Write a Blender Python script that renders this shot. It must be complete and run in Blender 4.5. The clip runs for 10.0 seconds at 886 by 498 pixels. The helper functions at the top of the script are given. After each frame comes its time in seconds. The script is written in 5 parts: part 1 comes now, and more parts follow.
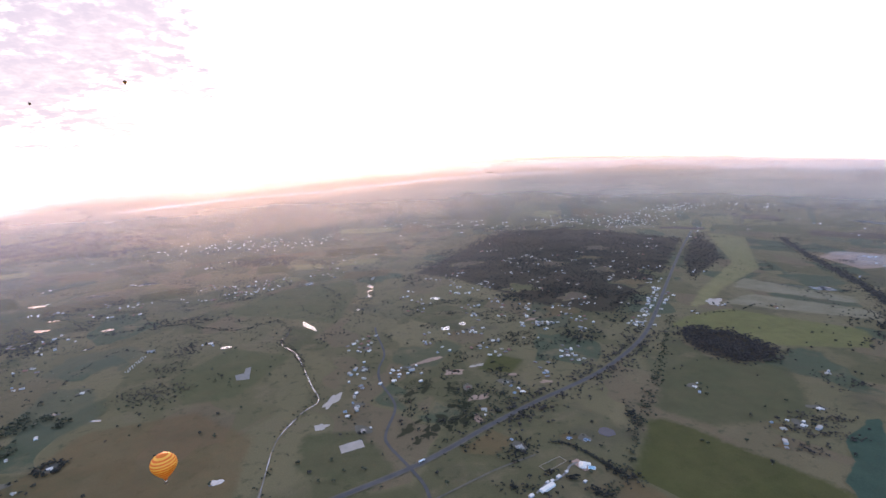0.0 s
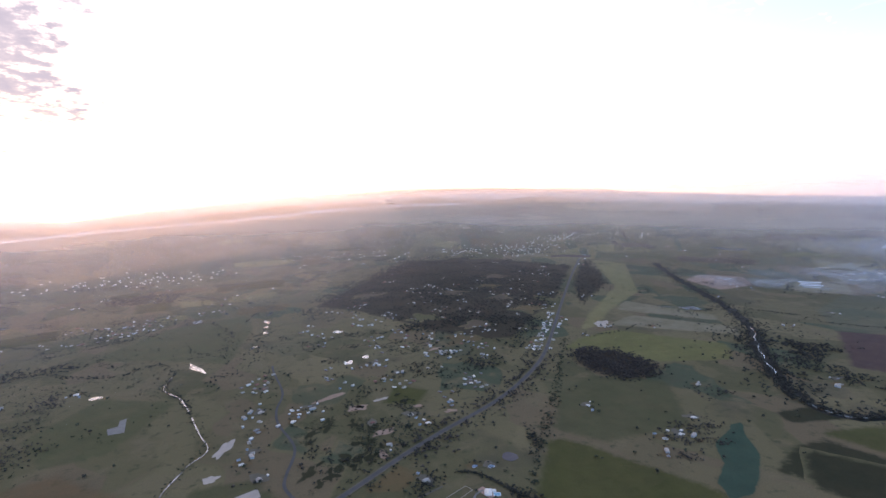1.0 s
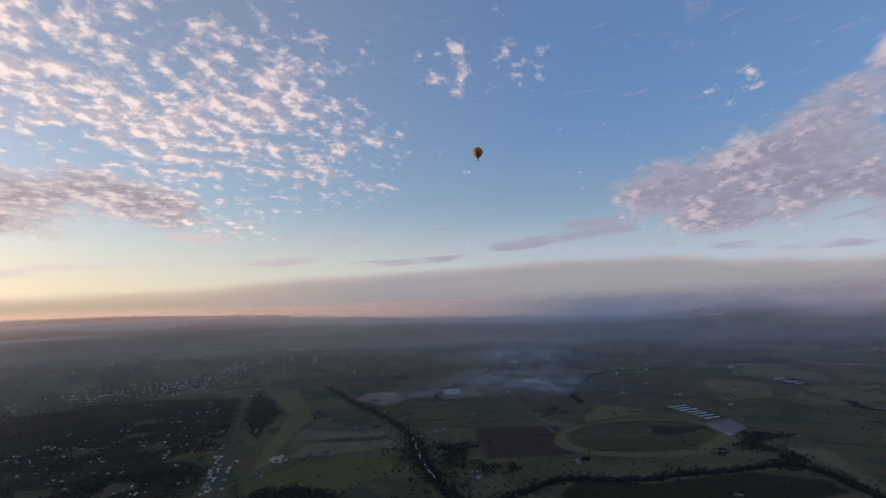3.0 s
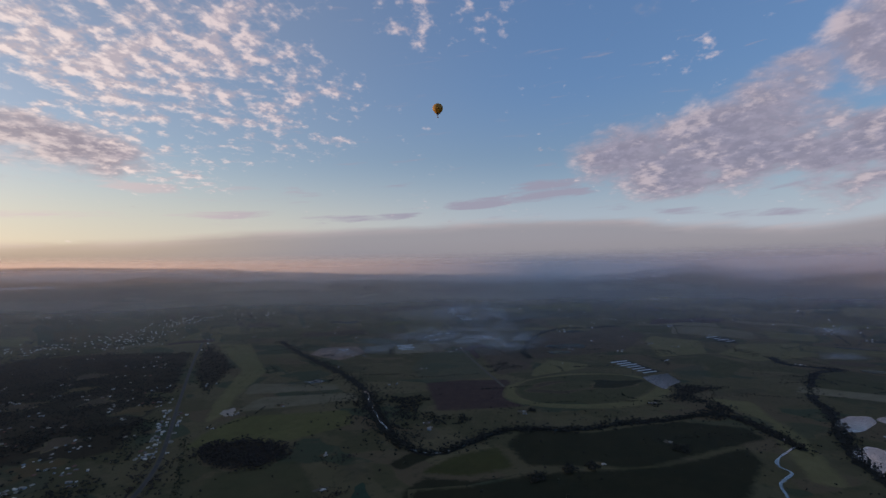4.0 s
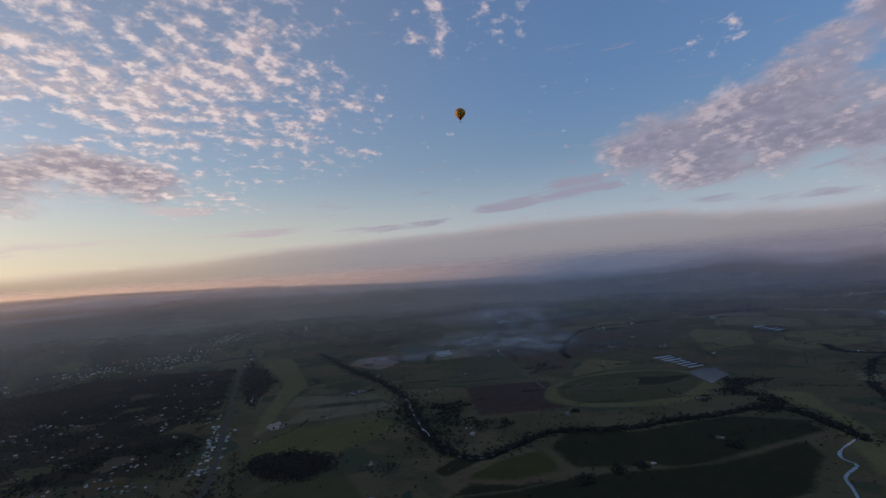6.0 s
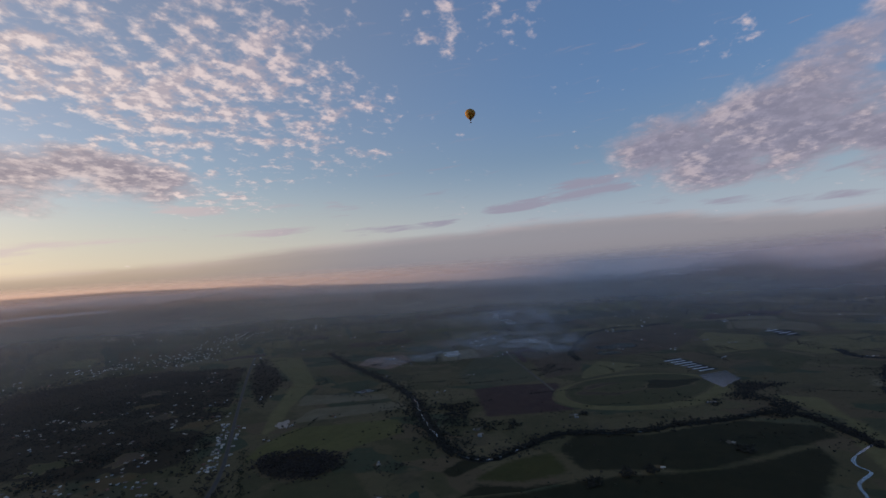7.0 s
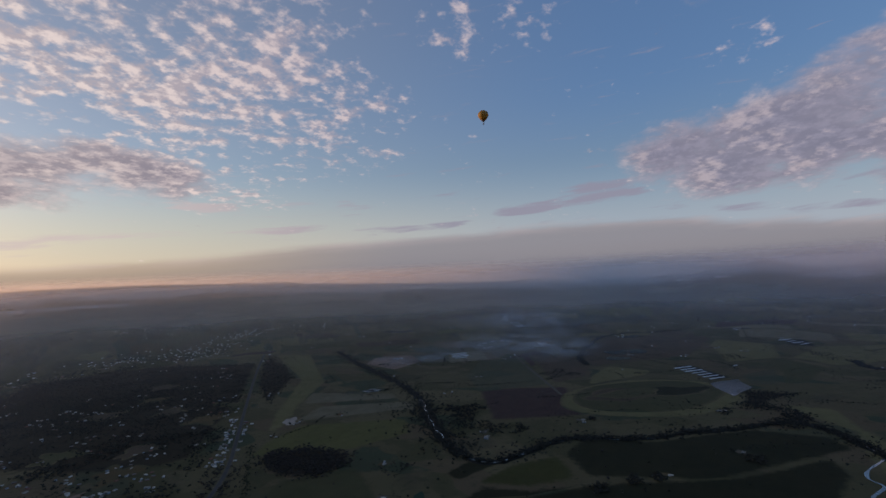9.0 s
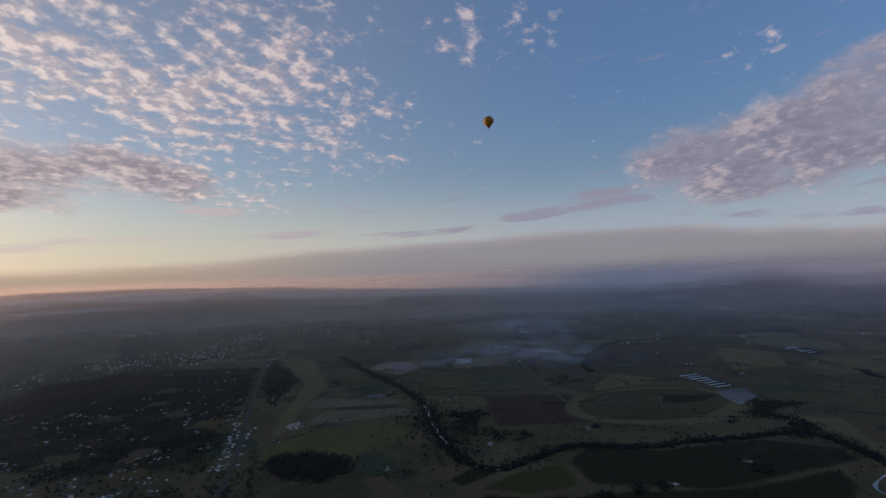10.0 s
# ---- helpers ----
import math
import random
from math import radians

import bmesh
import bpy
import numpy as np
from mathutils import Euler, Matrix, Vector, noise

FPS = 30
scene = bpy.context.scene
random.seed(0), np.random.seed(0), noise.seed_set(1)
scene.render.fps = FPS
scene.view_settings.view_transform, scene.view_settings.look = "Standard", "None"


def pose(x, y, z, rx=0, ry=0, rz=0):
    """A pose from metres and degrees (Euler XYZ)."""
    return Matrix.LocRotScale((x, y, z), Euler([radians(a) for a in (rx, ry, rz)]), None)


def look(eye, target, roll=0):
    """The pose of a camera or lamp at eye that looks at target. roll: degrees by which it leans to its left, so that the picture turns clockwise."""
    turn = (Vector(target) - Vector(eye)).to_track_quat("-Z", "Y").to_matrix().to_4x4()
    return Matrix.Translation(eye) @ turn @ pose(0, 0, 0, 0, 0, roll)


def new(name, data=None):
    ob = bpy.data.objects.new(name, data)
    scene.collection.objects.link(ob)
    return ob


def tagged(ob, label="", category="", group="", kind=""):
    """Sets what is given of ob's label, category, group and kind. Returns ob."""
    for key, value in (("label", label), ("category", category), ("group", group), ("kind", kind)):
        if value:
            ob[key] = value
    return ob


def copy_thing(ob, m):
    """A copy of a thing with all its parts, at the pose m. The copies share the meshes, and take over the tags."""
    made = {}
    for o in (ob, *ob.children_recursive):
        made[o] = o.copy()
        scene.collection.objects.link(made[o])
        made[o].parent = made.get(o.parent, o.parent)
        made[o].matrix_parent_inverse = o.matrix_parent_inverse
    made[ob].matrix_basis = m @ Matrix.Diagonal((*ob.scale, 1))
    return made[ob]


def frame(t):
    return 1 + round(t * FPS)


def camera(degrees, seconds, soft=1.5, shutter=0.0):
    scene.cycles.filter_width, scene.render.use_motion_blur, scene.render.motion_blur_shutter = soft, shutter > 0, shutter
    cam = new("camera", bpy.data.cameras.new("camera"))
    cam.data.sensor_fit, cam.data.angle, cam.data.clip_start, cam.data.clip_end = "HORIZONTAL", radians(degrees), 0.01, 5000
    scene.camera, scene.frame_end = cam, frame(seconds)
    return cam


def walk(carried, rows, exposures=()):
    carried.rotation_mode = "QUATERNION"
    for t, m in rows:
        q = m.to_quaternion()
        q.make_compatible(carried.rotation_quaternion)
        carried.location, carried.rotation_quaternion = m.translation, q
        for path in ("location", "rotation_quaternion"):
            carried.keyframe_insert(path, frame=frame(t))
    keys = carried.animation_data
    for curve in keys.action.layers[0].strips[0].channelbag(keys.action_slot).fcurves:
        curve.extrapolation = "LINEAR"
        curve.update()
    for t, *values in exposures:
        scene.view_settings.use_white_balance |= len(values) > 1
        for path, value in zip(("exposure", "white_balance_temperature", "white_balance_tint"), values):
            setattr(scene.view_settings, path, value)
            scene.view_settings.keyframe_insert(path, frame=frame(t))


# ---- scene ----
# ---- camera ----
EYE = (0.0, 0.0, 600.0)
LENS = 83.0
TURNS = [  # seconds, azimuth (clockwise from +y), pitch, lean
    (0.0, 5.84, -9.69, -1.85), (0.5, 9.81, -7.92, -2.11), (1.0, 17.17, -6.48, -1.26), (1.5, 24.03, -4.40, -0.54),
    (2.0, 35.03, 2.30, -3.24), (2.5, 45.50, 5.51, -2.25), (3.0, 53.46, 6.70, -2.28), (3.2, 56.10, 5.30, -2.90),
    (4.3, 59.45, 1.22, -0.26), (4.5, 60.71, 1.38, -0.16), (5.0, 57.65, 2.06, -4.70), (5.5, 55.23, 2.78, -5.22),
    (6.0, 54.74, 2.50, -4.66), (7.5, 53.30, 2.78, -3.98), (8.0, 53.15, 2.70, -3.81), (8.5, 52.90, 2.66, -3.53),
    (9.0, 52.55, 2.84, -2.93), (9.5, 52.27, 3.20, -3.75), (10.0, 52.05, 3.49, -2.57)]


def heading(az, el):
    a, e = radians(az), radians(el)
    return Vector((math.sin(a) * math.cos(e), math.cos(a) * math.cos(e), math.sin(e)))


cam = camera(LENS, 10.0)
walk(cam, [(t, look(Vector(EYE) + Vector((0.25 * t, 0.12 * t, -0.05 * t)), Vector(EYE) + Vector((0.25 * t, 0.12 * t, -0.05 * t)) + heading(a, p) * 10, r)) for t, a, p, r in TURNS],
     exposures=[(0.0, 3.3, 6900, 29), (0.5, 3.15, 6900, 29), (1.0, 2.95, 6800, 27), (1.5, 2.42, 6700, 24), (2.0, 1.85, 6500, 21), (2.5, 1.35, 6350, 20),
                (3.0, 1.1, 6250, 20), (4.5, 0.92, 6200, 20), (5.5, 0.88, 6200, 20), (7.5, 0.8, 6200, 20), (10.0, 0.72, 6200, 20)])

# ---- sky and sun ----
SUN_AZ, SUN_EL = -19.7, 2.5


class Net:
    """Short hand for wiring shader nodes."""

    def __init__(self, tree):
        self.t = tree
        tree.nodes.clear()

    def n(self, kind, **given):
        node = self.t.nodes.new(kind)
        for k, v in given.items():
            if k == "op":
                node.operation = v
            elif k == "blend":
                node.blend_type = v
        return node

    def put(self, socket, value):
        if hasattr(value, "links"):
            self.t.links.new(value, socket)
        else:
            socket.default_value = value

    def math(self, op, a, b=0.0, c=0.0, clamp=False):
        node = self.n("ShaderNodeMath", op=op)
        node.use_clamp = clamp
        self.put(node.inputs[0], a), self.put(node.inputs[1], b), self.put(node.inputs[2], c)
        return node.outputs[0]

    def vec(self, op, a, b=(0, 0, 0)):
        node = self.n("ShaderNodeVectorMath", op=op)
        self.put(node.inputs[0], a)
        if op == "SCALE":
            self.put(node.inputs["Scale"], b)
        else:
            self.put(node.inputs[1], b)
        return node.outputs["Value"] if op in ("DOT_PRODUCT", "LENGTH", "DISTANCE") else node.outputs["Vector"]

    def mix(self, fac, a, b, blend="MIX"):
        node = self.n("ShaderNodeMixRGB", blend=blend)
        self.put(node.inputs[0], fac), self.put(node.inputs[1], a), self.put(node.inputs[2], b)
        return node.outputs[0]

    def step(self, x, lo, hi, a=0.0, b=1.0):
        node = self.n("ShaderNodeMapRange")
        node.interpolation_type = "SMOOTHSTEP"
        for i, v in enumerate((x, lo, hi, a, b)):
            self.put(node.inputs[i], v)
        return node.outputs[0]

    def noise(self, vector, scale, detail=3.0, rough=0.5, distortion=0.0):
        node = self.n("ShaderNodeTexNoise")
        self.put(node.inputs["Vector"], vector)
        for k, v in (("Scale", scale), ("Detail", detail), ("Roughness", rough), ("Distortion", distortion)):
            node.inputs[k].default_value = v
        return node.outputs["Fac"]


def rgb(r, g, b):
    return (r, g, b, 1.0)


def build_sky():
    world = bpy.data.worlds.new("sky")
    scene.world = world
    world.use_nodes = True
    w = Net(world.node_tree)
    sky = w.n("ShaderNodeTexSky")
    sky.sky_type = "NISHITA"
    sky.sun_disc = False
    sky.sun_elevation, sky.sun_rotation = radians(SUN_EL), radians(SUN_AZ)
    sky.air_density, sky.dust_density, sky.ozone_density, sky.altitude = 1.0, 1.0, 2.3, 500
    d = w.n("ShaderNodeTexCoord").outputs["Generated"]
    split = w.n("ShaderNodeSeparateXYZ")
    w.put(split.inputs[0], d)
    up = split.outputs[2]
    az = w.math("MULTIPLY", w.math("ARCTAN2", split.outputs[0], split.outputs[1]), 180 / math.pi)
    el = w.math("MULTIPLY", w.math("ARCSINE", up), 180 / math.pi)
    sunward = w.vec("DOT_PRODUCT", d, tuple(heading(SUN_AZ, 0.5)))
    above = w.n("ShaderNodeCombineXYZ")
    w.put(above.inputs[0], split.outputs[0]), w.put(above.inputs[1], split.outputs[1]), w.put(above.inputs[2], w.math("MAXIMUM", up, 0.006))
    w.put(sky.inputs[0], above.outputs[0])
    base = w.vec("SCALE", sky.outputs[0], 0.15)
    veil = w.step(up, 0.02, 0.22, 0.72, 0.19)  # thin high veil, denser towards the horizon
    base = w.mix(veil, base, w.mix(w.step(sunward, -0.1, 0.85), w.mix(w.step(up, 0.1, 0.35), rgb(0.25, 0.29, 0.34), rgb(0.135, 0.255, 0.48)), rgb(0.38, 0.34, 0.27)))
    # the glow of the haze round the sun
    glow = w.math("ADD", w.math("MULTIPLY", w.math("POWER", w.math("MAXIMUM", sunward, 0.0), 12.0), 0.2),
                  w.math("MULTIPLY", w.math("POWER", w.math("MAXIMUM", sunward, 0.0), 160.0), 1.2))
    base = w.mix(1.0, base, w.mix(glow, rgb(0, 0, 0), rgb(1.0, 0.68, 0.30)), "ADD")
    warm = w.step(sunward, 0.35, 0.98)

    def field(a, e, wide, tall, tilt=0.0, weight=1.0):
        """That weight in a patch of sky of that half width and height in degrees, 0 outside; tilt lifts its right end."""
        c, s = math.cos(radians(tilt)), math.sin(radians(tilt))
        x, y = w.math("SUBTRACT", az, a), w.math("SUBTRACT", el, e)
        p = w.math("MULTIPLY_ADD", x, c / wide, w.math("MULTIPLY", y, s / wide))
        q = w.math("MULTIPLY_ADD", x, -s / tall, w.math("MULTIPLY", y, c / tall))
        return w.step(w.math("ADD", w.math("MULTIPLY", p, p), w.math("MULTIPLY", q, q)), 0.1, 1.6, weight, 0.0)

    def most(*fields):
        out = fields[0]
        for f in fields[1:]:
            out = w.math("MAXIMUM", out, f)
        return out

    # clouds lie on a level sheet far above, drawn out along the wind
    flat = w.vec("SCALE", d, w.math("DIVIDE", 1.0, w.math("ADD", w.math("MAXIMUM", up, 0.0), 0.24)))
    wind = w.n("ShaderNodeCombineXYZ")
    w.put(wind.inputs[0], w.math("MULTIPLY", w.vec("DOT_PRODUCT", flat, (0.97, 0.24, 0)), 0.95))
    w.put(wind.inputs[1], w.vec("DOT_PRODUCT", flat, (-0.24, 0.97, 0)))
    here = wind.outputs[0]
    sunlit = Vector((heading(SUN_AZ, 0).dot(Vector((0.97, 0.24, 0))) * 0.95, heading(SUN_AZ, 0).dot(Vector((-0.24, 0.97, 0))), 0))
    toward = w.vec("ADD", here, tuple(sunlit * 0.03))
    puff, puff_lit = (w.math("ADD", w.math("MULTIPLY", w.noise(p, 15.0, 3.0, 0.55, 0.1), 0.70), w.math("MULTIPLY", w.noise(p, 38.0, 4.0, 0.6, 0.1), 0.30)) for p in (here, toward))
    toward = w.vec("ADD", here, tuple(sunlit * 0.08))
    bank, bank_lit = w.noise(here, 2.6, 8.0, 0.58, 0.3), w.noise(toward, 2.6, 8.0, 0.58, 0.3)
    patchy = w.math("MULTIPLY_ADD", w.noise(here, 3.4, 3.0, 0.55), 0.52, -0.27)
    # altocumulus, the banks, and the streaks low down
    cover = most(field(22, 23.5, 28, 11.5, -10), field(-45, 14, 26, 16, 0, 0.9), field(41, 15, 7, 2.2, -30, 0.85), field(45.5, 14, 3, 0.9, -10, 1.1), field(58, 26.5, 9, 3.6, -6, 0.62), field(84.5, 20.5, 3.5, 2.6, 0, 0.5),
                 field(30, 9.2, 8, 1.3, -8, 0.8), field(47, 21, 1.6, 0.8, 0, 0.7))
    thick = most(field(1, 10.6, 25, 3.6, 0, 0.95), field(21, 11.4, 9, 2.6, -12, 0.8), field(86, 11.2, 14, 5.2, 4, 1.0), field(101, 9.0, 9, 4.6, 4, 1.0), field(103, 19, 8, 6, 0, 0.85), field(92, 15.5, 7, 3.0, 20, 0.8))
    small = w.step(w.math("ADD", w.math("ADD", puff, patchy), w.math("MULTIPLY", cover, 0.25)), 0.62, 0.86)
    heap = w.math("ADD", w.math("ADD", w.math("MULTIPLY", bank, 0.76), w.math("MULTIPLY", puff, 0.24)), w.math("MULTIPLY", thick, 0.34))
    large = w.step(heap, 0.60, 0.84)
    lay = w.n("ShaderNodeCombineXYZ")
    w.put(lay.inputs[0], w.math("MULTIPLY", az, 0.09)), w.put(lay.inputs[1], w.math("MULTIPLY", w.math("MULTIPLY_ADD", az, -0.06, el), 0.75))
    streak = w.noise(lay.outputs[0], 1.5, 6.0, 0.58, 0.3)
    lines = most(field(36, 5.7, 7, 0.55, 2, 1.0), field(28.5, 7.9, 5, 0.7, -4, 0.9), field(47, 5.4, 5, 0.45, 0, 0.7), field(54, 5.9, 3.4, 0.6, 4, 0.85), field(62.5, 6.8, 5, 0.75, 5, 1.0), field(70, 7.9, 6, 1.3, 3, 1.1),
                 field(12, 4.6, 12, 0.8, 2, 0.85), field(-6, 4.3, 12, 0.9, 0, 0.8), field(36, 8.4, 4, 0.5, 0, 0.7), field(43, 8.0, 4, 0.4, 0, 0.6), field(88, 4.7, 10, 0.5, -5, 0.7))
    low = w.step(w.math("ADD", w.math("MULTIPLY", lines, 0.40), w.math("MULTIPLY_ADD", streak, 1.7, -0.37)), 0.64, 1.02)
    lit = w.mix(warm, rgb(0.42, 0.35, 0.315), rgb(0.56, 0.47, 0.38))
    grey = w.mix(warm, rgb(0.150, 0.146, 0.178), rgb(0.205, 0.175, 0.178))
    core = w.step(heap, 0.66, 0.90)
    edge_large = w.step(w.math("ADD", w.math("SUBTRACT", bank, bank_lit), w.math("MULTIPLY", w.math("SUBTRACT", puff, puff_lit), 0.5)), 0.0, 0.20)
    rim = w.math("ADD", w.math("MULTIPLY", edge_large, 0.42), w.math("MULTIPLY", w.math("SUBTRACT", 1.0, core), 0.20), 0.0, True)
    base = w.mix(w.math("MULTIPLY", large, 0.92), base, w.mix(rim, w.mix(w.step(puff, 0.42, 0.60), w.vec("SCALE", grey, 0.84), w.mix(w.step(sunward, 0.3, 0.9, 0.05, 0.30), grey, lit)), lit))
    base = w.mix(w.math("MULTIPLY", low, 0.78), base, w.mix(w.step(sunward, 0.25, 0.80, 0.06, 0.50), grey, lit))
    edge_small = w.step(w.math("SUBTRACT", puff, puff_lit), -0.06, 0.13)
    base = w.mix(w.math("MULTIPLY", small, 0.80), base, w.mix(edge_small, w.mix(0.30, grey, lit), lit))
    # a dark bank beside the sun
    dark = w.step(w.math("ADD", w.math("MULTIPLY", w.math("ADD", bank, puff), 0.5), field(-40, 12.5, 29, 13, 0, 0.36)), 0.60, 0.84)
    base = w.mix(w.math("MULTIPLY", dark, 0.97), base, w.mix(w.step(puff, 0.35, 0.6), rgb(0.088, 0.088, 0.098), rgb(0.066, 0.069, 0.082)))
    # the layer of grey haze that lies on the horizon, higher in some quarters than in others
    ramp = w.n("ShaderNodeValToRGB")
    w.put(ramp.inputs[0], w.math("MULTIPLY_ADD", az, 1 / 180, 60 / 180))
    ramp.color_ramp.interpolation = "EASE"
    tops = [(-60, 1.6), (-10, 2.0), (12, 2.4), (24, 2.9), (40, 4.0), (54, 4.5), (66, 4.9), (76, 4.8), (86, 3.7), (94, 3.1), (104, 4.0)]
    for k, (a, e) in enumerate(tops):
        stop = ramp.color_ramp.elements[k] if k < 2 else ramp.color_ramp.elements.new(0.99)
        stop.position, stop.color = (a + 60) / 180, (e / 10, e / 10, e / 10, 1)
    over = w.math("SUBTRACT", el, w.math("MULTIPLY_ADD", ramp.outputs[0], 10.0, w.math("MULTIPLY_ADD", streak, 1.3, -0.65)))
    haze = w.step(over, -0.7, 0.35, 1.0, 0.0)
    hazy = w.mix(w.step(sunward, 0.86, 0.985), w.mix(w.step(sunward, 0.35, 0.90), rgb(0.152, 0.148, 0.148), rgb(0.275, 0.215, 0.140)), rgb(0.46, 0.30, 0.15))
    hazy = w.mix(w.math("MULTIPLY", w.step(over, -1.4, 0.1), w.step(streak, 0.42, 0.62, 0.1, 0.35)), hazy, lit)
    base = w.mix(w.math("MULTIPLY", haze, w.step(el, 0.5, 3.5, 0.98, 0.86)), base, hazy)
    # the lowest, densest layer, dark and blue away from the sun
    deep = w.math("MULTIPLY", w.step(el, -1.0, 1.9, 0.75, 0.0), w.step(sunward, 0.30, 0.80, 1.0, 0.0))
    base = w.mix(deep, base, w.mix(w.step(sunward, -0.35, 0.45), rgb(0.080, 0.082, 0.100), rgb(0.125, 0.116, 0.124)))
    dusk = w.math("MULTIPLY", w.step(el, -0.6, 2.2, 0.62, 0.0), w.math("MULTIPLY", w.step(sunward, 0.40, 0.75), w.step(sunward, 0.90, 0.98, 1.0, 0.0)))
    base = w.mix(dusk, base, rgb(0.160, 0.130, 0.122))
    # the sun's orange core low in the haze
    ember = w.math("MULTIPLY", w.step(sunward, 0.955, 0.997), w.step(w.math("MULTIPLY_ADD", streak, 1.2, el), 0.0, 3.0, 1.0, 0.0))
    base = w.mix(w.math("MULTIPLY", ember, 0.97), base, rgb(0.60, 0.24, 0.055))
    back = w.n("ShaderNodeBackground")
    w.put(back.inputs[0], base)
    back.inputs[1].default_value = 1.0
    w.put(w.n("ShaderNodeOutputWorld").inputs[0], back.outputs[0])


build_sky()
sun_data = bpy.data.lights.new("sun", "SUN")
sun_data.energy, sun_data.angle, sun_data.color = 2.2, radians(0.53), (1.0, 0.60, 0.32)
sun = new("sun", sun_data)
sun.matrix_world = look(heading(SUN_AZ, SUN_EL) * 1000, (0, 0, 0))


# ---- materials ----
def material(name, colors, scale=0.05, fine=1.0, rough=0.9, metal=0.0, bump=0.0, spread=0.15, object_space=False, islands=False):
    """A surface that drifts between its colours at two scales, with a little tint from one object to the next."""
    m = bpy.data.materials.new(name)
    m.use_nodes = True
    w = Net(m.node_tree)
    place = w.n("ShaderNodeTexCoord").outputs["Object"] if object_space else w.n("ShaderNodeNewGeometry").outputs["Position"]
    broad = w.step(w.noise(place, scale, 4.0, 0.55), 0.35, 0.65)
    grain = w.noise(place, fine, 3.0, 0.6)
    c = w.mix(broad, rgb(*colors[0]), rgb(*colors[1]))
    if len(colors) > 2:
        c = w.mix(w.step(w.noise(place, scale * 2.7, 3.0, 0.6), 0.52, 0.68), c, rgb(*colors[2]))
    shade = w.math("MULTIPLY_ADD", grain, 2 * spread, 1.0 - spread)
    shade = w.math("MULTIPLY", shade, w.math("MULTIPLY_ADD", w.n("ShaderNodeObjectInfo").outputs["Random"], spread, 1.0 - spread / 2))
    if islands:  # each clump of leaves has a tone of its own
        own = w.n("ShaderNodeNewGeometry").outputs["Random Per Island"]
        c = w.mix(w.step(own, 0.6, 1.0, 0.0, 0.5), c, rgb(*[1.5 * v for v in colors[1]]))
        shade = w.math("MULTIPLY", shade, w.math("MULTIPLY_ADD", own, 0.6, 0.5))
    c = w.vec("SCALE", c, shade)
    b = w.n("ShaderNodeBsdfPrincipled")
    w.put(b.inputs["Base Color"], c)
    b.inputs["Roughness"].default_value, b.inputs["Metallic"].default_value = rough, metal
    b.inputs["Specular IOR Level"].default_value = 0.25
    if bump:
        node = w.n("ShaderNodeBump")
        node.inputs["Strength"].default_value, node.inputs["Distance"].default_value = bump, 1.0
        w.put(node.inputs["Height"], grain)
        w.put(b.inputs["Normal"], node.outputs[0])
    w.put(w.n("ShaderNodeOutputMaterial").inputs[0], b.outputs[0])
    return m


def pasture_color(w, place):
    """Paddocks of grass: cells of slightly different greens, mottled, with worn and wet patches."""
    turn = w.n("ShaderNodeMapping")
    w.put(turn.inputs["Vector"], place)
    turn.inputs["Rotation"].default_value = (0, 0, 0.62)
    turn.inputs["Scale"].default_value = (1.0, 0.62, 0.0)
    wobble = w.n("ShaderNodeTexNoise")
    w.put(wobble.inputs["Vector"], place)
    wobble.inputs["Scale"].default_value = 0.006
    shifted = w.vec("ADD", turn.outputs[0], w.vec("SCALE", wobble.outputs["Color"], 60.0))
    cells = w.n("ShaderNodeTexVoronoi")
    cells.distance = "CHEBYCHEV"
    cells.feature = "SMOOTH_F1"
    w.put(cells.inputs["Vector"], shifted)
    cells.inputs["Scale"].default_value = 0.0058
    cells.inputs["Smoothness"].default_value = 0.12
    pick = w.n("ShaderNodeSeparateColor")
    w.put(pick.inputs[0], cells.outputs["Color"])
    c = w.mix(pick.outputs[0], rgb(0.062, 0.059, 0.027), rgb(0.110, 0.094, 0.048))
    c = w.mix(w.step(pick.outputs[1], 0.68, 0.84), c, rgb(0.098, 0.077, 0.043))
    c = w.mix(w.step(pick.outputs[2], 0.76, 0.90), c, rgb(0.048, 0.058, 0.032))
    mottle = w.noise(place, 0.010, 5.0, 0.6)
    c = w.mix(w.step(mottle, 0.50, 0.72), c, rgb(0.106, 0.088, 0.048))
    c = w.mix(w.step(w.noise(place, 0.0032, 4.0, 0.6), 0.54, 0.72, 0.0, 0.7), c, rgb(0.052, 0.047, 0.028))
    c = w.mix(w.step(w.noise(place, 0.035, 4.0, 0.6), 0.54, 0.72, 0.0, 0.8), c, rgb(0.042, 0.044, 0.021))
    fine = w.noise(place, 0.35, 4.0, 0.65)
    return w.vec("SCALE", c, w.math("MULTIPLY_ADD", fine, 0.8, 0.68))


def grassy(w, c, place):
    b = w.n("ShaderNodeBsdfPrincipled")
    w.put(b.inputs["Base Color"], w.vec("MULTIPLY", c, (1.19, 1.06, 1.01)))
    b.inputs["Roughness"].default_value = 0.95
    b.inputs["Specular IOR Level"].default_value = 0.1
    node = w.n("ShaderNodeBump")
    node.inputs["Strength"].default_value, node.inputs["Distance"].default_value = 0.5, 1.5
    w.put(node.inputs["Height"], w.noise(place, 0.12, 5.0, 0.7))
    w.put(b.inputs["Normal"], node.outputs[0])
    w.put(w.n("ShaderNodeOutputMaterial").inputs[0], b.outputs[0])


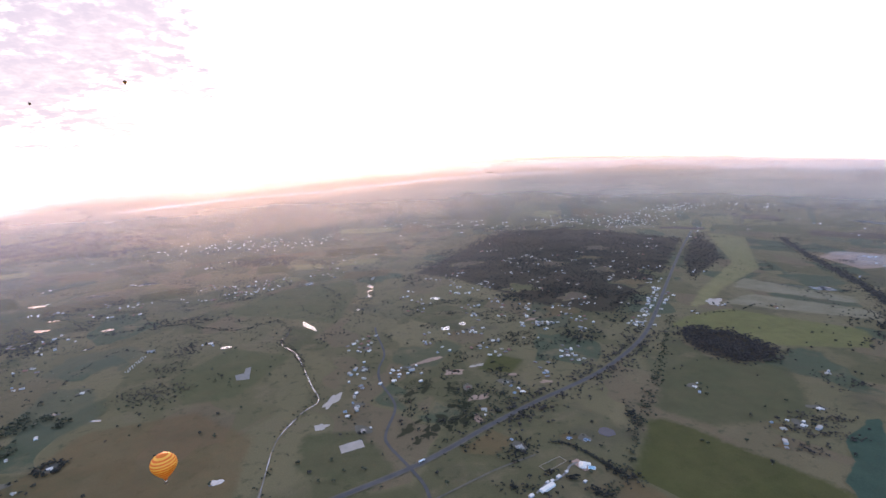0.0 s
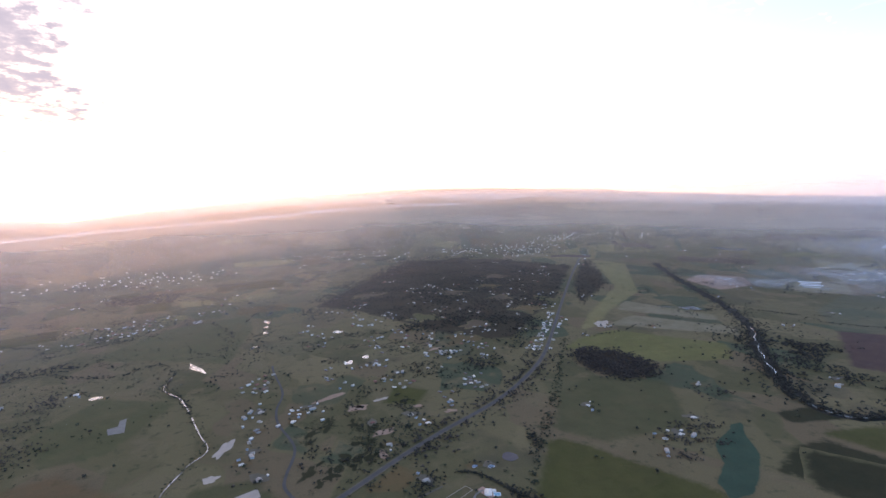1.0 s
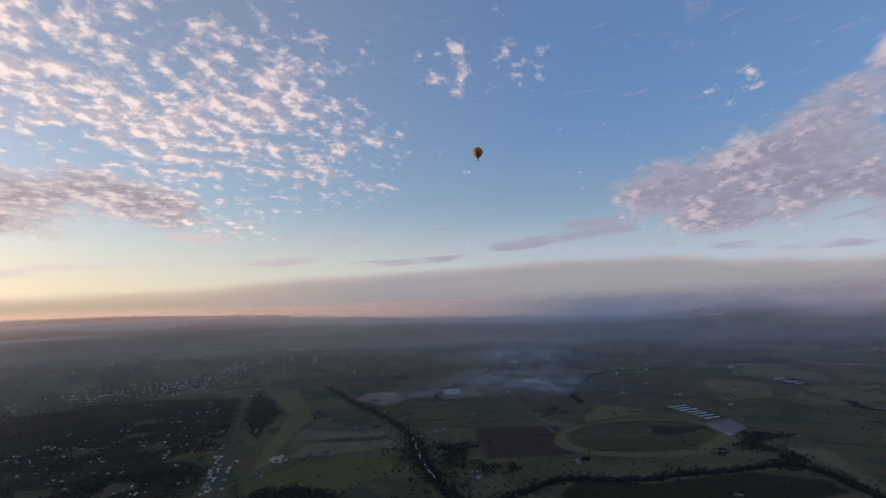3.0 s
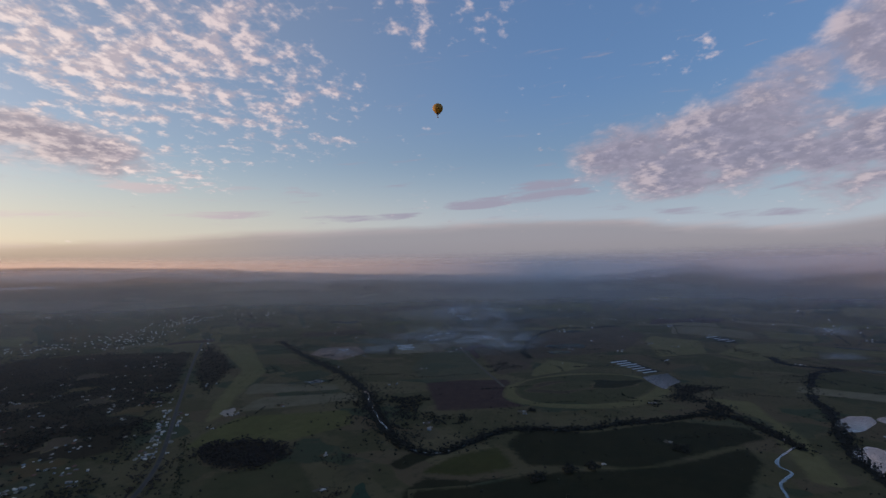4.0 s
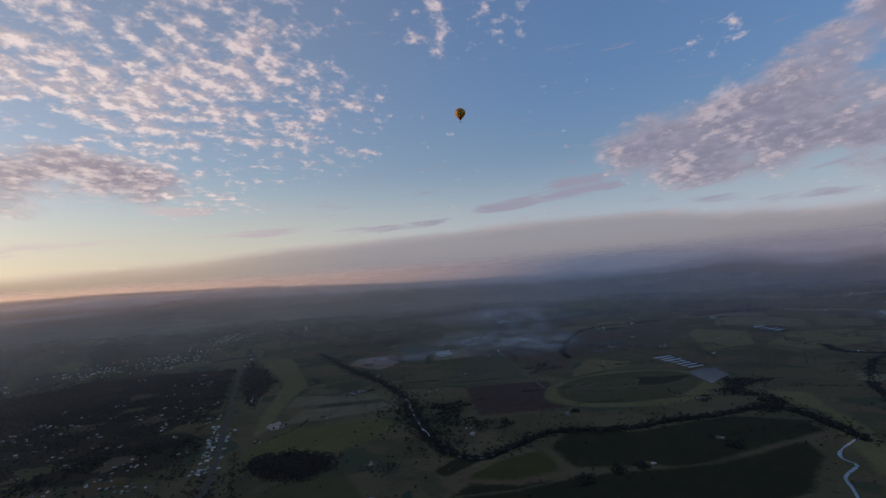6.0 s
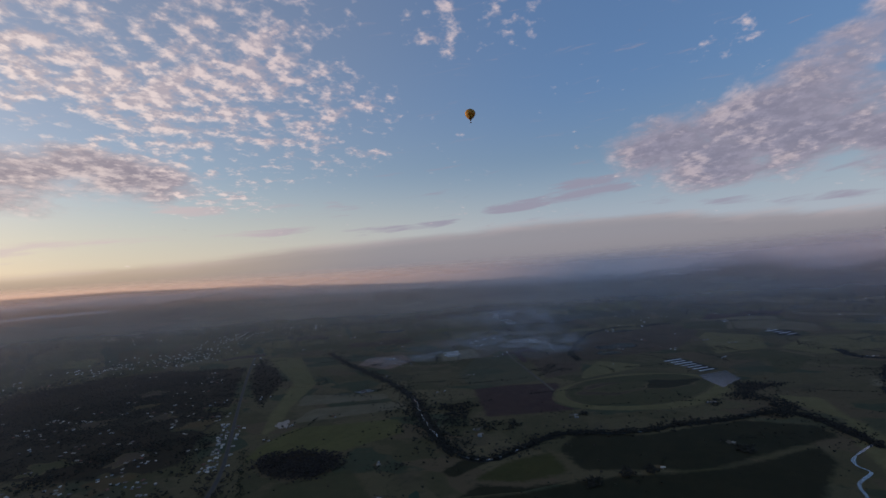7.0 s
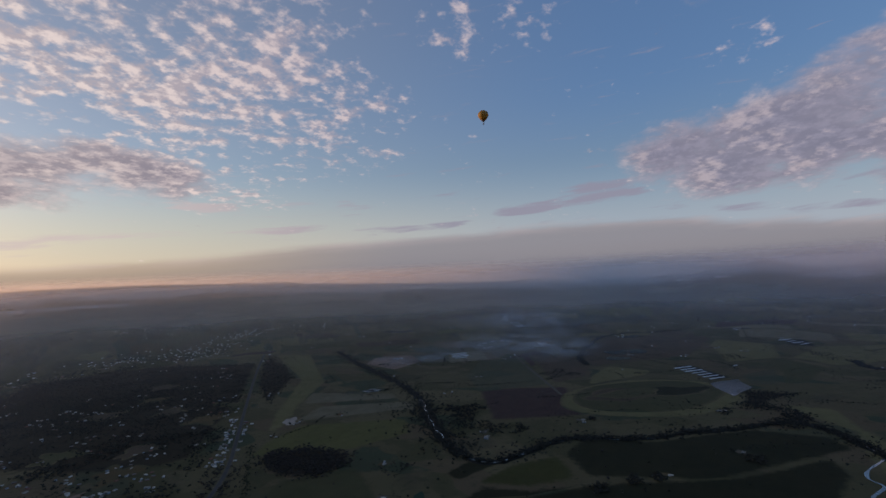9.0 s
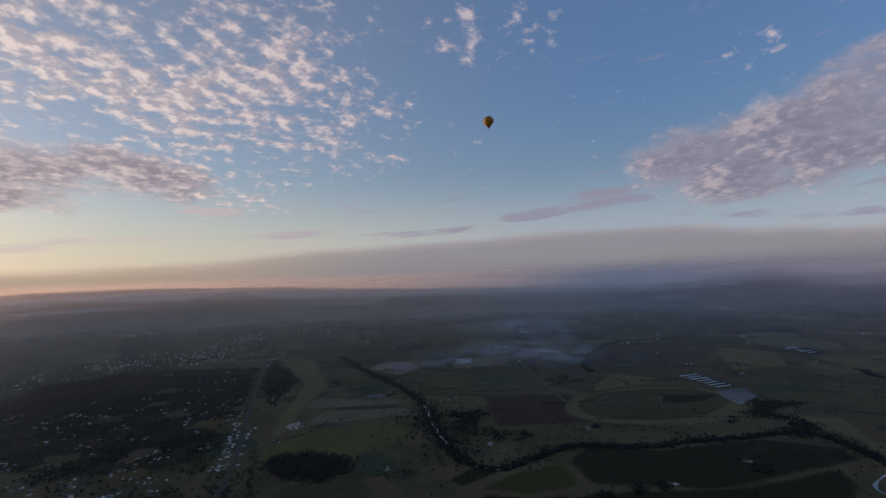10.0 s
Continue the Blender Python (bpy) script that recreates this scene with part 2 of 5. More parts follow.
def ground_material():
    m = bpy.data.materials.new("pasture")
    m.use_nodes = True
    w = Net(m.node_tree)
    place = w.n("ShaderNodeNewGeometry").outputs["Position"]
    grassy(w, pasture_color(w, place), place)
    return m


def land(name, colors, scale=0.01, spread=0.3, own=0.85):
    """A field that is worn and mottled, and runs out unevenly into the pasture round it (span is 0 on its edge and 1 inside)."""
    m = bpy.data.materials.new(name)
    m.use_nodes = True
    w = Net(m.node_tree)
    place = w.n("ShaderNodeNewGeometry").outputs["Position"]
    tuned = [rgb(r * 1.10, g, b * 0.88) for r, g, b in colors]
    c = w.mix(w.step(w.noise(place, scale, 5.0, 0.6), 0.36, 0.64), tuned[0], tuned[1])
    c = w.mix(w.step(w.noise(place, scale * 3.1, 4.0, 0.6), 0.5, 0.72, 0.0, 0.55), c, tuned[-1])
    shade = w.math("MULTIPLY_ADD", w.noise(place, 0.3, 4.0, 0.65), 2 * spread, 1.0 - spread)
    shade = w.math("MULTIPLY", shade, w.math("MULTIPLY_ADD", w.noise(place, 0.022, 3.0, 0.6), 0.5, 0.75))
    shade = w.math("MULTIPLY", shade, w.math("MULTIPLY_ADD", w.n("ShaderNodeObjectInfo").outputs["Random"], 0.2, 0.9))
    c = w.vec("SCALE", c, shade)
    span = w.n("ShaderNodeAttribute")
    span.attribute_name = "span"
    run = w.step(w.math("MULTIPLY_ADD", w.noise(place, 0.04, 4.0, 0.65), 0.9, w.math("MULTIPLY", span.outputs["Fac"], 0.8)), 0.45, 0.95, 0.0, own)
    grassy(w, w.mix(run, pasture_color(w, place), c), place)
    return m


def water_material():
    m = bpy.data.materials.new("still_water")
    m.use_nodes = True
    w = Net(m.node_tree)
    b = w.n("ShaderNodeBsdfPrincipled")
    b.inputs["Base Color"].default_value = rgb(0.11, 0.115, 0.11)
    b.inputs["Roughness"].default_value = 0.02
    b.inputs["Specular IOR Level"].default_value = 1.0
    b.inputs["IOR"].default_value = 1.7
    node = w.n("ShaderNodeBump")
    node.inputs["Strength"].default_value, node.inputs["Distance"].default_value = 0.004, 0.2
    w.put(node.inputs["Normal"], w.vec("ADD", (0, 0, 1), (0, 0, 0)))  # water lies level
    w.put(node.inputs["Height"], w.noise(w.n("ShaderNodeNewGeometry").outputs["Position"], 0.5, 3.0, 0.5))
    w.put(b.inputs["Normal"], node.outputs[0])
    w.put(w.n("ShaderNodeOutputMaterial").inputs[0], b.outputs[0])
    return m


def mist_material(name, color, density, scale):
    """Thin ground mist: scatters light both ways, and lets the rest through; it frays out towards its edges (the v of the uv map)."""
    m = bpy.data.materials.new(name)
    m.use_nodes = True
    w = Net(m.node_tree)
    place = w.n("ShaderNodeNewGeometry").outputs["Position"]
    uv = w.n("ShaderNodeSeparateXYZ")
    w.put(uv.inputs[0], w.n("ShaderNodeUVMap").outputs[0])
    level = w.vec("MULTIPLY", place, (1.0, 1.0, 0.0))
    wisp = w.step(w.noise(level, scale, 6.0, 0.62, 0.4), 0.38, 0.64)
    fade = w.math("MULTIPLY", w.step(uv.outputs[1], 0.0, 0.4), w.step(w.math("ADD", uv.outputs[1], w.math("MULTIPLY", w.noise(level, scale * 2.3, 5.0, 0.65), 0.9)), 0.40, 1.45))
    amount = w.math("MULTIPLY", fade, w.math("MULTIPLY", density, w.math("MULTIPLY_ADD", wisp, 0.8, 0.2)))
    d1, d2, mixed, clear, out = (w.n(k) for k in ("ShaderNodeBsdfDiffuse", "ShaderNodeBsdfTranslucent", "ShaderNodeMixShader", "ShaderNodeBsdfTransparent", "ShaderNodeMixShader"))
    mixed.inputs[0].default_value = 0.2
    w.put(d1.inputs[0], rgb(*color)), w.put(d2.inputs[0], rgb(*color))
    w.put(mixed.inputs[1], d1.outputs[0]), w.put(mixed.inputs[2], d2.outputs[0])
    w.put(out.inputs[0], amount), w.put(out.inputs[1], clear.outputs[0]), w.put(out.inputs[2], mixed.outputs[0])
    w.put(w.n("ShaderNodeOutputMaterial").inputs[0], out.outputs[0])
    return m


def haze_material(name, away, sunny, fog=False, glare=0.0, foot=0.5, back=1.0):
    """A layer of haze that passes on the light of the sky above it: away and sunny are its densities far from the sun
    and below it.
    Below the sun it also lets the sun's own light through. Scattered sunlight is painted in by a warmer tint. It thins
    out upwards, above the eye's level."""
    m = bpy.data.materials.new(name)
    m.use_nodes = True
    w = Net(m.node_tree)
    place = w.n("ShaderNodeNewGeometry").outputs["Position"]
    uv = w.n("ShaderNodeSeparateXYZ")
    w.put(uv.inputs[0], w.n("ShaderNodeUVMap").outputs[0])
    level = w.vec("MULTIPLY", place, (1.0, 1.0, 0.0))
    out_way = w.vec("NORMALIZE", level)
    toward = w.vec("DOT_PRODUCT", out_way, tuple(heading(-4, 0)))  # the tint turns paler and warmer round this heading
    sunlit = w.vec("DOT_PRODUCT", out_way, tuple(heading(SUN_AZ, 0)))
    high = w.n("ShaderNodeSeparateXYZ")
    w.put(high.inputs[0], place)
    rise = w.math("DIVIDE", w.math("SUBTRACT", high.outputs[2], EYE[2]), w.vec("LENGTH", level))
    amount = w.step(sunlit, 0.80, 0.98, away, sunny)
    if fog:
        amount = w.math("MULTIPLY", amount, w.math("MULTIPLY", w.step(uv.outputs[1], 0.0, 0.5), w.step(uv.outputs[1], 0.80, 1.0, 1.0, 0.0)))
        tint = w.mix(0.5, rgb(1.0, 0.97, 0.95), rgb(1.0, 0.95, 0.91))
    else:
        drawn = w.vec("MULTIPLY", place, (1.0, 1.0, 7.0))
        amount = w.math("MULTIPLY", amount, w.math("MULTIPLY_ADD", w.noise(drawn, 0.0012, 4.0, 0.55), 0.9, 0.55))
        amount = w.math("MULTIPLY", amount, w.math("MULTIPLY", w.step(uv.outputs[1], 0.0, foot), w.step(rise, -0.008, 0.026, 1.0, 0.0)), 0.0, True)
        # Scattered sunlight painted as tint: dim and bluish away, pale and warm towards it.
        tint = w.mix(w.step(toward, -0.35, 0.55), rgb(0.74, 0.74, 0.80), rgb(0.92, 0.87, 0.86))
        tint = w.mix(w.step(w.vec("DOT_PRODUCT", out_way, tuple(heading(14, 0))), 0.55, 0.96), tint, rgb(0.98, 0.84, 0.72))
    lean, lift = w.vec("SCALE", out_way, 0.15), Vector((0, 0, 1)) + heading(SUN_AZ, SUN_EL) * 0.10  # lit from above, a little more from the sun's side
    d1, d2, both, sun_side, glow, clear, out = (w.n("ShaderNode" + k) for k in ("BsdfDiffuse", "BsdfTranslucent", "AddShader", "BsdfTranslucent", "MixShader", "BsdfTransparent", "MixShader"))
    w.put(d1.inputs["Normal"], w.vec("NORMALIZE", w.vec("SUBTRACT", tuple(lift), lean)))
    w.put(d2.inputs["Normal"], w.vec("NORMALIZE", w.vec("SUBTRACT", tuple(-lift), lean)))
    # The back lobe's colour is dimmed away from the sun.
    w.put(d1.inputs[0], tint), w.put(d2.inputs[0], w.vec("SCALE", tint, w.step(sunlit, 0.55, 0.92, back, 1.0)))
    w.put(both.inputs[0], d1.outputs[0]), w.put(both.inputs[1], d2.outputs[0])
    # Yellow tint round the sun's heading stands for its glow in the haze.
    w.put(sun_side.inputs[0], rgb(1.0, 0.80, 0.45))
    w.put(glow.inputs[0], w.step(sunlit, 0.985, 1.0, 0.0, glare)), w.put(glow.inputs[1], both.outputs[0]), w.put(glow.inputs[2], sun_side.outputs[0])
    w.put(out.inputs[0], amount), w.put(out.inputs[1], clear.outputs[0]), w.put(out.inputs[2], glow.outputs[0])
    w.put(w.n("ShaderNodeOutputMaterial").inputs[0], out.outputs[0])
    return m


PASTURE = ground_material()
WATER = water_material()
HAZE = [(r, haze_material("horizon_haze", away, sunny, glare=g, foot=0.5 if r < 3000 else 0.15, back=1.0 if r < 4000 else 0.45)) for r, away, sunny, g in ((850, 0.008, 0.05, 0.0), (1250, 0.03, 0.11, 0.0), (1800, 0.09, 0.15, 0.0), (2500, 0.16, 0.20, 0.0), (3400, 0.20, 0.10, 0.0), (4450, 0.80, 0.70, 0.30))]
FOG = haze_material("river_fog", 1.0, 1.0, True)
MIST = [mist_material("valley_mist_" + n, (0.86, 0.84, 0.83), q, 0.0055) for n, q in (("thin", 0.34), ("thick", 0.36))]
BRIGHT = land("bright_grass", [(0.100, 0.108, 0.042), (0.086, 0.096, 0.036), (0.108, 0.106, 0.050)], 0.006)
LUSH = land("lush_grass", [(0.040, 0.046, 0.014), (0.035, 0.042, 0.013), (0.046, 0.048, 0.016)], 0.008)
GREEN = land("green_crop", [(0.056, 0.064, 0.032), (0.062, 0.066, 0.034), (0.050, 0.058, 0.028)])
PALE = land("pale_stubble", [(0.136, 0.134, 0.068), (0.118, 0.120, 0.058), (0.104, 0.103, 0.052)])
FROST = land("dewy_pasture", [(0.160, 0.158, 0.114), (0.134, 0.133, 0.090), (0.112, 0.110, 0.070)], 0.012)
PINK = land("bare_dry_soil", [(0.26, 0.20, 0.165), (0.215, 0.165, 0.138), (0.18, 0.145, 0.12)])
PLOUGH = land("ploughed_soil", [(0.056, 0.040, 0.040), (0.066, 0.046, 0.043), (0.050, 0.038, 0.036)], 0.02, 0.2, 0.95)
TEAL = land("young_cereal_crop", [(0.058, 0.072, 0.050), (0.062, 0.073, 0.048), (0.066, 0.072, 0.044)], own=0.65)
# Dark crop green, deepened further to paint in the lens's dim lower corner.
DARKCROP = land("dark_crop", [(0.019, 0.022, 0.012), (0.023, 0.025, 0.013), (0.017, 0.019, 0.011)], own=0.95)
FALLOW = land("fallow_ground", [(0.074, 0.060, 0.046), (0.062, 0.053, 0.040), (0.080, 0.068, 0.046)], 0.008)
BROWN = land("worn_pasture", [(0.098, 0.067, 0.034), (0.084, 0.065, 0.033), (0.076, 0.066, 0.030)], 0.02, own=0.6)
# Litter browns darkened so that they also hold the shade below the crowns.
LITTER_SHADE = land("woodland_floor", [(0.026, 0.022, 0.016), (0.021, 0.019, 0.014), (0.036, 0.031, 0.020)], 0.02, 0.4, 0.85)
SHADE = material("dark_floor_shade", [(0.024, 0.020, 0.013), (0.018, 0.016, 0.011)], 0.02, 0.3, 0.95)
SAND = material("pale_sand", [(0.357, 0.281, 0.221), (0.306, 0.246, 0.187)], 0.05, 0.5, 0.95)
SLAB = material("grey_gravel", [(0.17, 0.145, 0.12), (0.20, 0.17, 0.14)], 0.05, 0.5, 0.95)
ASPHALT = material("worn_asphalt", [(0.056, 0.049, 0.045), (0.072, 0.062, 0.055)], 0.03, 0.6, 0.85)
GRAVEL = material("gravel_track", [(0.119, 0.095, 0.065), (0.095, 0.078, 0.052)], 0.05, 0.6, 0.95)
LEAF = [material("eucalypt_leaves_" + n, c, 0.25, 1.2, 0.8, bump=0.3, spread=0.35, islands=True) for n, c in (
    ("dark", [(0.024, 0.021, 0.014), (0.034, 0.029, 0.019)]), ("olive", [(0.036, 0.037, 0.018), (0.048, 0.045, 0.023)]),
    ("russet", [(0.060, 0.042, 0.033), (0.046, 0.036, 0.027)]))]
BARK = material("grey_bark", [(0.13, 0.11, 0.09), (0.20, 0.18, 0.15)], 0.8, 4.0, 0.9, bump=0.4)
WALLS = [material("wall_" + n, c, 0.4, 3.0, 0.8, object_space=True) for n, c in (
    ("cream_weatherboard", [(0.55, 0.50, 0.42), (0.48, 0.44, 0.37)]), ("red_brick", [(0.26, 0.13, 0.09), (0.21, 0.11, 0.08)]),
    ("white_board", [(0.72, 0.72, 0.70), (0.62, 0.62, 0.60)]), ("grey_metal", [(0.36, 0.38, 0.40), (0.30, 0.32, 0.34)]))]
ROOFS = [material("roof_" + n, c, 0.3, 2.0, r, k, spread=0.3, object_space=True) for n, c, r, k in (
    ("zinc", [(0.35, 0.29, 0.235), (0.22, 0.19, 0.16)], 0.6, 0.0), ("white", [(0.66, 0.56, 0.46), (0.50, 0.43, 0.36)], 0.6, 0.0),
    ("grey", [(0.18, 0.17, 0.16), (0.14, 0.135, 0.13)], 0.6, 0.0), ("red", [(0.24, 0.10, 0.075), (0.19, 0.085, 0.065)], 0.75, 0.0),
    ("blue", [(0.15, 0.20, 0.25), (0.12, 0.16, 0.20)], 0.6, 0.0))]
GLASS = material("dark_window_glass", [(0.03, 0.035, 0.04), (0.04, 0.045, 0.05)], 0.5, 1.0, 0.08)
TRIM = material("white_trim", [(0.7, 0.7, 0.68), (0.62, 0.62, 0.6)], 0.5, 3.0, 0.6)

# ---- the lie of the land ----
UNIT = 600 / 350  # metres to one unit of the plan in which places are given
FLAT, RIM = 2400.0, 4900.0  # the plain's and the hills' ends in the plan
NEARBY, EDGE = 1800.0, 4985.0  # up to here the plan is true to scale; all of it ends within so many metres
REACH = EDGE - NEARBY * UNIT


def grid(x, y):
    """From the plan to metres; the plan's outer country is drawn together towards the hills."""
    x, y = np.asarray(x, float), np.asarray(y, float)
    r = np.maximum(np.hypot(x, y), 1)
    far = NEARBY * UNIT + REACH * (1 - np.exp(-UNIT / REACH * np.maximum(r - NEARBY, 0)))
    k = np.where(r > NEARBY, far / r, UNIT)
    return x * k, y * k


SKYLINE = [(-180, -0.8), (-60, -2.0), (-45, -3.0), (-36, -3.3), (-32, -2.6), (-29, -2.15), (-23, -1.9), (-20, -2.3), (-12, -1.4), (-3, -0.65), (5, -0.2), (12, 0.1), (20, 0.1), (24, 0.0), (34, -0.35), (40, -0.75),
           (46, -1.05), (56, -1.3), (65, -1.5), (75, -1.6), (79, -1.45), (82, -1.0), (84.7, -0.45), (87, -1.0), (91, -1.5), (95, -0.95), (99, -0.75), (103, -1.2), (125, -1.2), (180, -0.8)]
SKY_A, SKY_E = [p[0] for p in SKYLINE], [p[1] for p in SKYLINE]


def height(x, y):
    """The ground's height at a place in metres: a plain that climbs to hills on all sides."""
    x, y = np.asarray(x, float), np.asarray(y, float)
    m = np.maximum(np.hypot(x, y), 1)
    r = np.where(m > NEARBY * UNIT, NEARBY - np.log(1 - np.clip((m - NEARBY * UNIT) / REACH, 0, 0.97)) * REACH / UNIT, m / UNIT)
    x, y = x * r / m, y * r / m
    az = np.degrees(np.arctan2(x, y))
    s = np.clip((r - FLAT) / (RIM - FLAT), 0, 1.05)
    top = 350 + RIM * np.tan(np.radians(np.interp(az, SKY_A, SKY_E)))
    roll = np.sin(x * 0.0041 + 1.3 * np.sin(y * 0.0027)) * np.cos(y * 0.0047 + 0.8) + 0.5 * np.sin(x * 0.011 + y * 0.009) + 0.3 * np.sin(x * 0.027 - y * 0.021)
    z = top * s ** 1.6 + roll * 14 * np.clip(s * 3, 0, 1) * np.clip((1.02 - s) * 4 + 0.25, 0, 1)
    return EYE[2] + m * (z - 350) / r


def mesh_of(name, verts, faces, mats, smooth=False):
    me = bpy.data.meshes.new(name)
    faces = np.asarray(faces, dtype=np.int32)
    k = faces.shape[1]
    me.vertices.add(len(verts))
    me.vertices.foreach_set("co", np.asarray(verts, dtype=np.float32).ravel())
    me.loops.add(faces.size)
    me.loops.foreach_set("vertex_index", faces.ravel())
    me.polygons.add(len(faces))
    me.polygons.foreach_set("loop_start", np.arange(0, faces.size, k, dtype=np.int32))
    me.polygons.foreach_set("loop_total", np.full(len(faces), k, dtype=np.int32))
    me.polygons.foreach_set("use_smooth", np.full(len(faces), smooth))
    for m in (mats if isinstance(mats, (list, tuple)) else [mats]):
        me.materials.append(m)
    me.update(calc_edges=True)
    me.validate()
    return me


def part(name, bm, mat, parent=None, label="", smooth=False):
    me = bpy.data.meshes.new(name)
    bm.to_mesh(me)
    bm.free()
    me.materials.append(mat)
    if smooth:
        me.polygons.foreach_set("use_smooth", np.full(len(me.polygons), True))
    ob = new(name, me)
    ob.parent = parent
    return tagged(ob, label) if label else ob


def build_ground():
    radii = np.concatenate([np.linspace(0, NEARBY * UNIT, 9)[1:], np.linspace(NEARBY * UNIT, 4900, 76)[1:]])
    n = 300
    az = np.linspace(0, 2 * math.pi, n, endpoint=False)
    x = np.concatenate([[0], np.outer(radii, np.sin(az)).ravel()])
    y = np.concatenate([[0], np.outer(radii, np.cos(az)).ravel()])
    v = np.stack([x, y, height(x, y)], 1)
    i, j = np.meshgrid(np.arange(len(radii) - 1), np.arange(n), indexing="ij")
    a, b = 1 + i * n + j, 1 + i * n + (j + 1) % n
    quads = np.stack([a, b, b + n, a + n], -1).reshape(-1, 4)[:, ::-1]
    me = mesh_of("ground", v, quads, PASTURE, True)
    bm = bmesh.new()
    bm.from_mesh(me)
    bm.verts.ensure_lookup_table()
    for k in range(n):
        bm.faces.new((bm.verts[0], bm.verts[1 + (k + 1) % n], bm.verts[1 + k]))
    bm.to_mesh(me)
    bm.free()
    tagged(new("ground", me), "wide grassy valley floor rising to hazy hills", "ground", kind="structure")


build_ground()


def spline(points, step=12.0):
    """A smooth line through the points, as an even run of points."""
    p = [Vector((*[float(c) for c in grid(*q[:2])], 0)) for q in points]
    p = [2 * p[0] - p[1]] + p + [2 * p[-1] - p[-2]]
    out = []
    for a, b, c, d in zip(p, p[1:], p[2:], p[3:]):
        n = max(2, int((c - b).length / step))
        for k in range(n):
            t = k / n
            out.append(0.5 * ((2 * b) + (c - a) * t + (2 * a - 5 * b + 4 * c - d) * t * t + (3 * b - a - 3 * c + d) * t ** 3))
    return out + [p[-2]]


def ribbon(name, points, width, mat, lift, label, category, wander=0.0, seed=1, kind="structure"):
    line = spline(points)
    rnd = random.Random(seed)
    v, f = [], []
    for k, q in enumerate(line):
        way = (line[min(k + 1, len(line) - 1)] - line[max(k - 1, 0)]).normalized()
        side = Vector((way.y, -way.x, 0))
        w = width * (1 + wander * (noise.noise((q.x * 0.02 + seed, q.y * 0.02, 0)) * 1.6)) / 2
        for s in (-1, 1):
            u = q + side * s * w * (1 + wander * 0.3 * rnd.uniform(-1, 1))
            v.append((u.x, u.y, 0))
        if k:
            f.append((2 * k - 2, 2 * k - 1, 2 * k + 1, 2 * k))
    v = np.array(v)
    v[:, 2] = height(v[:, 0], v[:, 1]) + lift
    return tagged(new(name, mesh_of(name, v, f, mat)), label, category, kind=kind)


def outline(cx, cy, rx, ry, turn=0.0, rough=0.15, seed=1, n=28):
    c, s = math.cos(radians(turn)), math.sin(radians(turn))
    out = []
    for k in range(n):
        a = 2 * math.pi * k / n
        q = 1 + rough * 2.2 * noise.noise((math.cos(a) * 1.3 + seed * 3.7, math.sin(a) * 1.3, seed))
        u, w = rx * q * math.cos(a), ry * q * math.sin(a)
        out.append((cx + u * c - w * s, cy + u * s + w * c))
    return out


def patch(name, points, mat, lift, label, category, kind="structure", soft=True, edge=38.0):
    """A flat piece of land or water with that outline, draped on the ground; span grows from 0 on its edge to 1 inside."""
    pts = np.stack(grid(*np.array(points, float).T), 1)
    bm = bmesh.new()
    span = bm.verts.layers.float.new("span")
    face = bm.faces.new([bm.verts.new((x, y, 0)) for x, y in pts])
    face.normal_update()
    if face.normal.z < 0:
        face.normal_flip()
    edge = min(edge, 0.2 * math.sqrt(face.calc_area()))
    fine = 1.3 * edge if soft else 1e9
    if np.hypot(*pts.T).max() > NEARBY * UNIT:
        fine = min(fine, 70)
    bmesh.ops.triangulate(bm, faces=bm.faces)
    for _ in range(5):
        long = [e for e in bm.edges if e.calc_length() > fine]
        if not long:
            break
        bmesh.ops.subdivide_edges(bm, edges=long, cuts=1)
        bmesh.ops.triangulate(bm, faces=[f for f in bm.faces if len(f.verts) > 3])
    co = np.array([v.co[:2] for v in bm.verts])
    if soft:
        a, b = pts, np.roll(pts, -1, 0)
        ab = b - a
        k = np.clip(((co[:, None] - a) * ab).sum(-1) / np.maximum((ab * ab).sum(-1), 1e-9), 0, 1)
        near = np.sqrt((((a + k[..., None] * ab) - co[:, None]) ** 2).sum(-1).min(1))
        for v, d in zip(bm.verts, near):
            v[span] = min(1.0, d / edge)
    for v, z in zip(bm.verts, height(co[:, 0], co[:, 1])):
        v.co.z = z + lift
    bm.normal_update()
    bmesh.ops.reverse_faces(bm, faces=[f for f in bm.faces if f.normal.z < 0])
    return tagged(part(name, bm, mat), label, category, kind=kind)


def mist(rings, lift, bulge, label, thick=0):
    """A low bank of mist, from outlines one inside the other, the outermost first."""
    n, m = len(rings[0]), len(rings)
    p = np.stack(grid(*np.array(rings, float).reshape(-1, 2).T), 1)
    span = np.repeat(np.arange(m) / (m - 1), n)
    v = np.concatenate([p, (height(p[:, 0], p[:, 1]) + lift + bulge * span ** 0.7)[:, None]], 1)
    i, j = np.meshgrid(np.arange(m - 1), np.arange(n), indexing="ij")
    a, q = i * n + j, i * n + (j + 1) % n
    me = mesh_of("mist", v, np.stack([a, q, q + n, a + n], -1).reshape(-1, 4), MIST[thick], True)
    idx = np.zeros(len(me.loops), dtype=np.int32)
    me.loops.foreach_get("vertex_index", idx)
    me.uv_layers.new(name="span").data.foreach_set("uv", np.stack([np.zeros(len(idx)), span[idx]], 1).astype(np.float32).ravel())
    tagged(new("mist", me), label, "mist", kind="stuff")


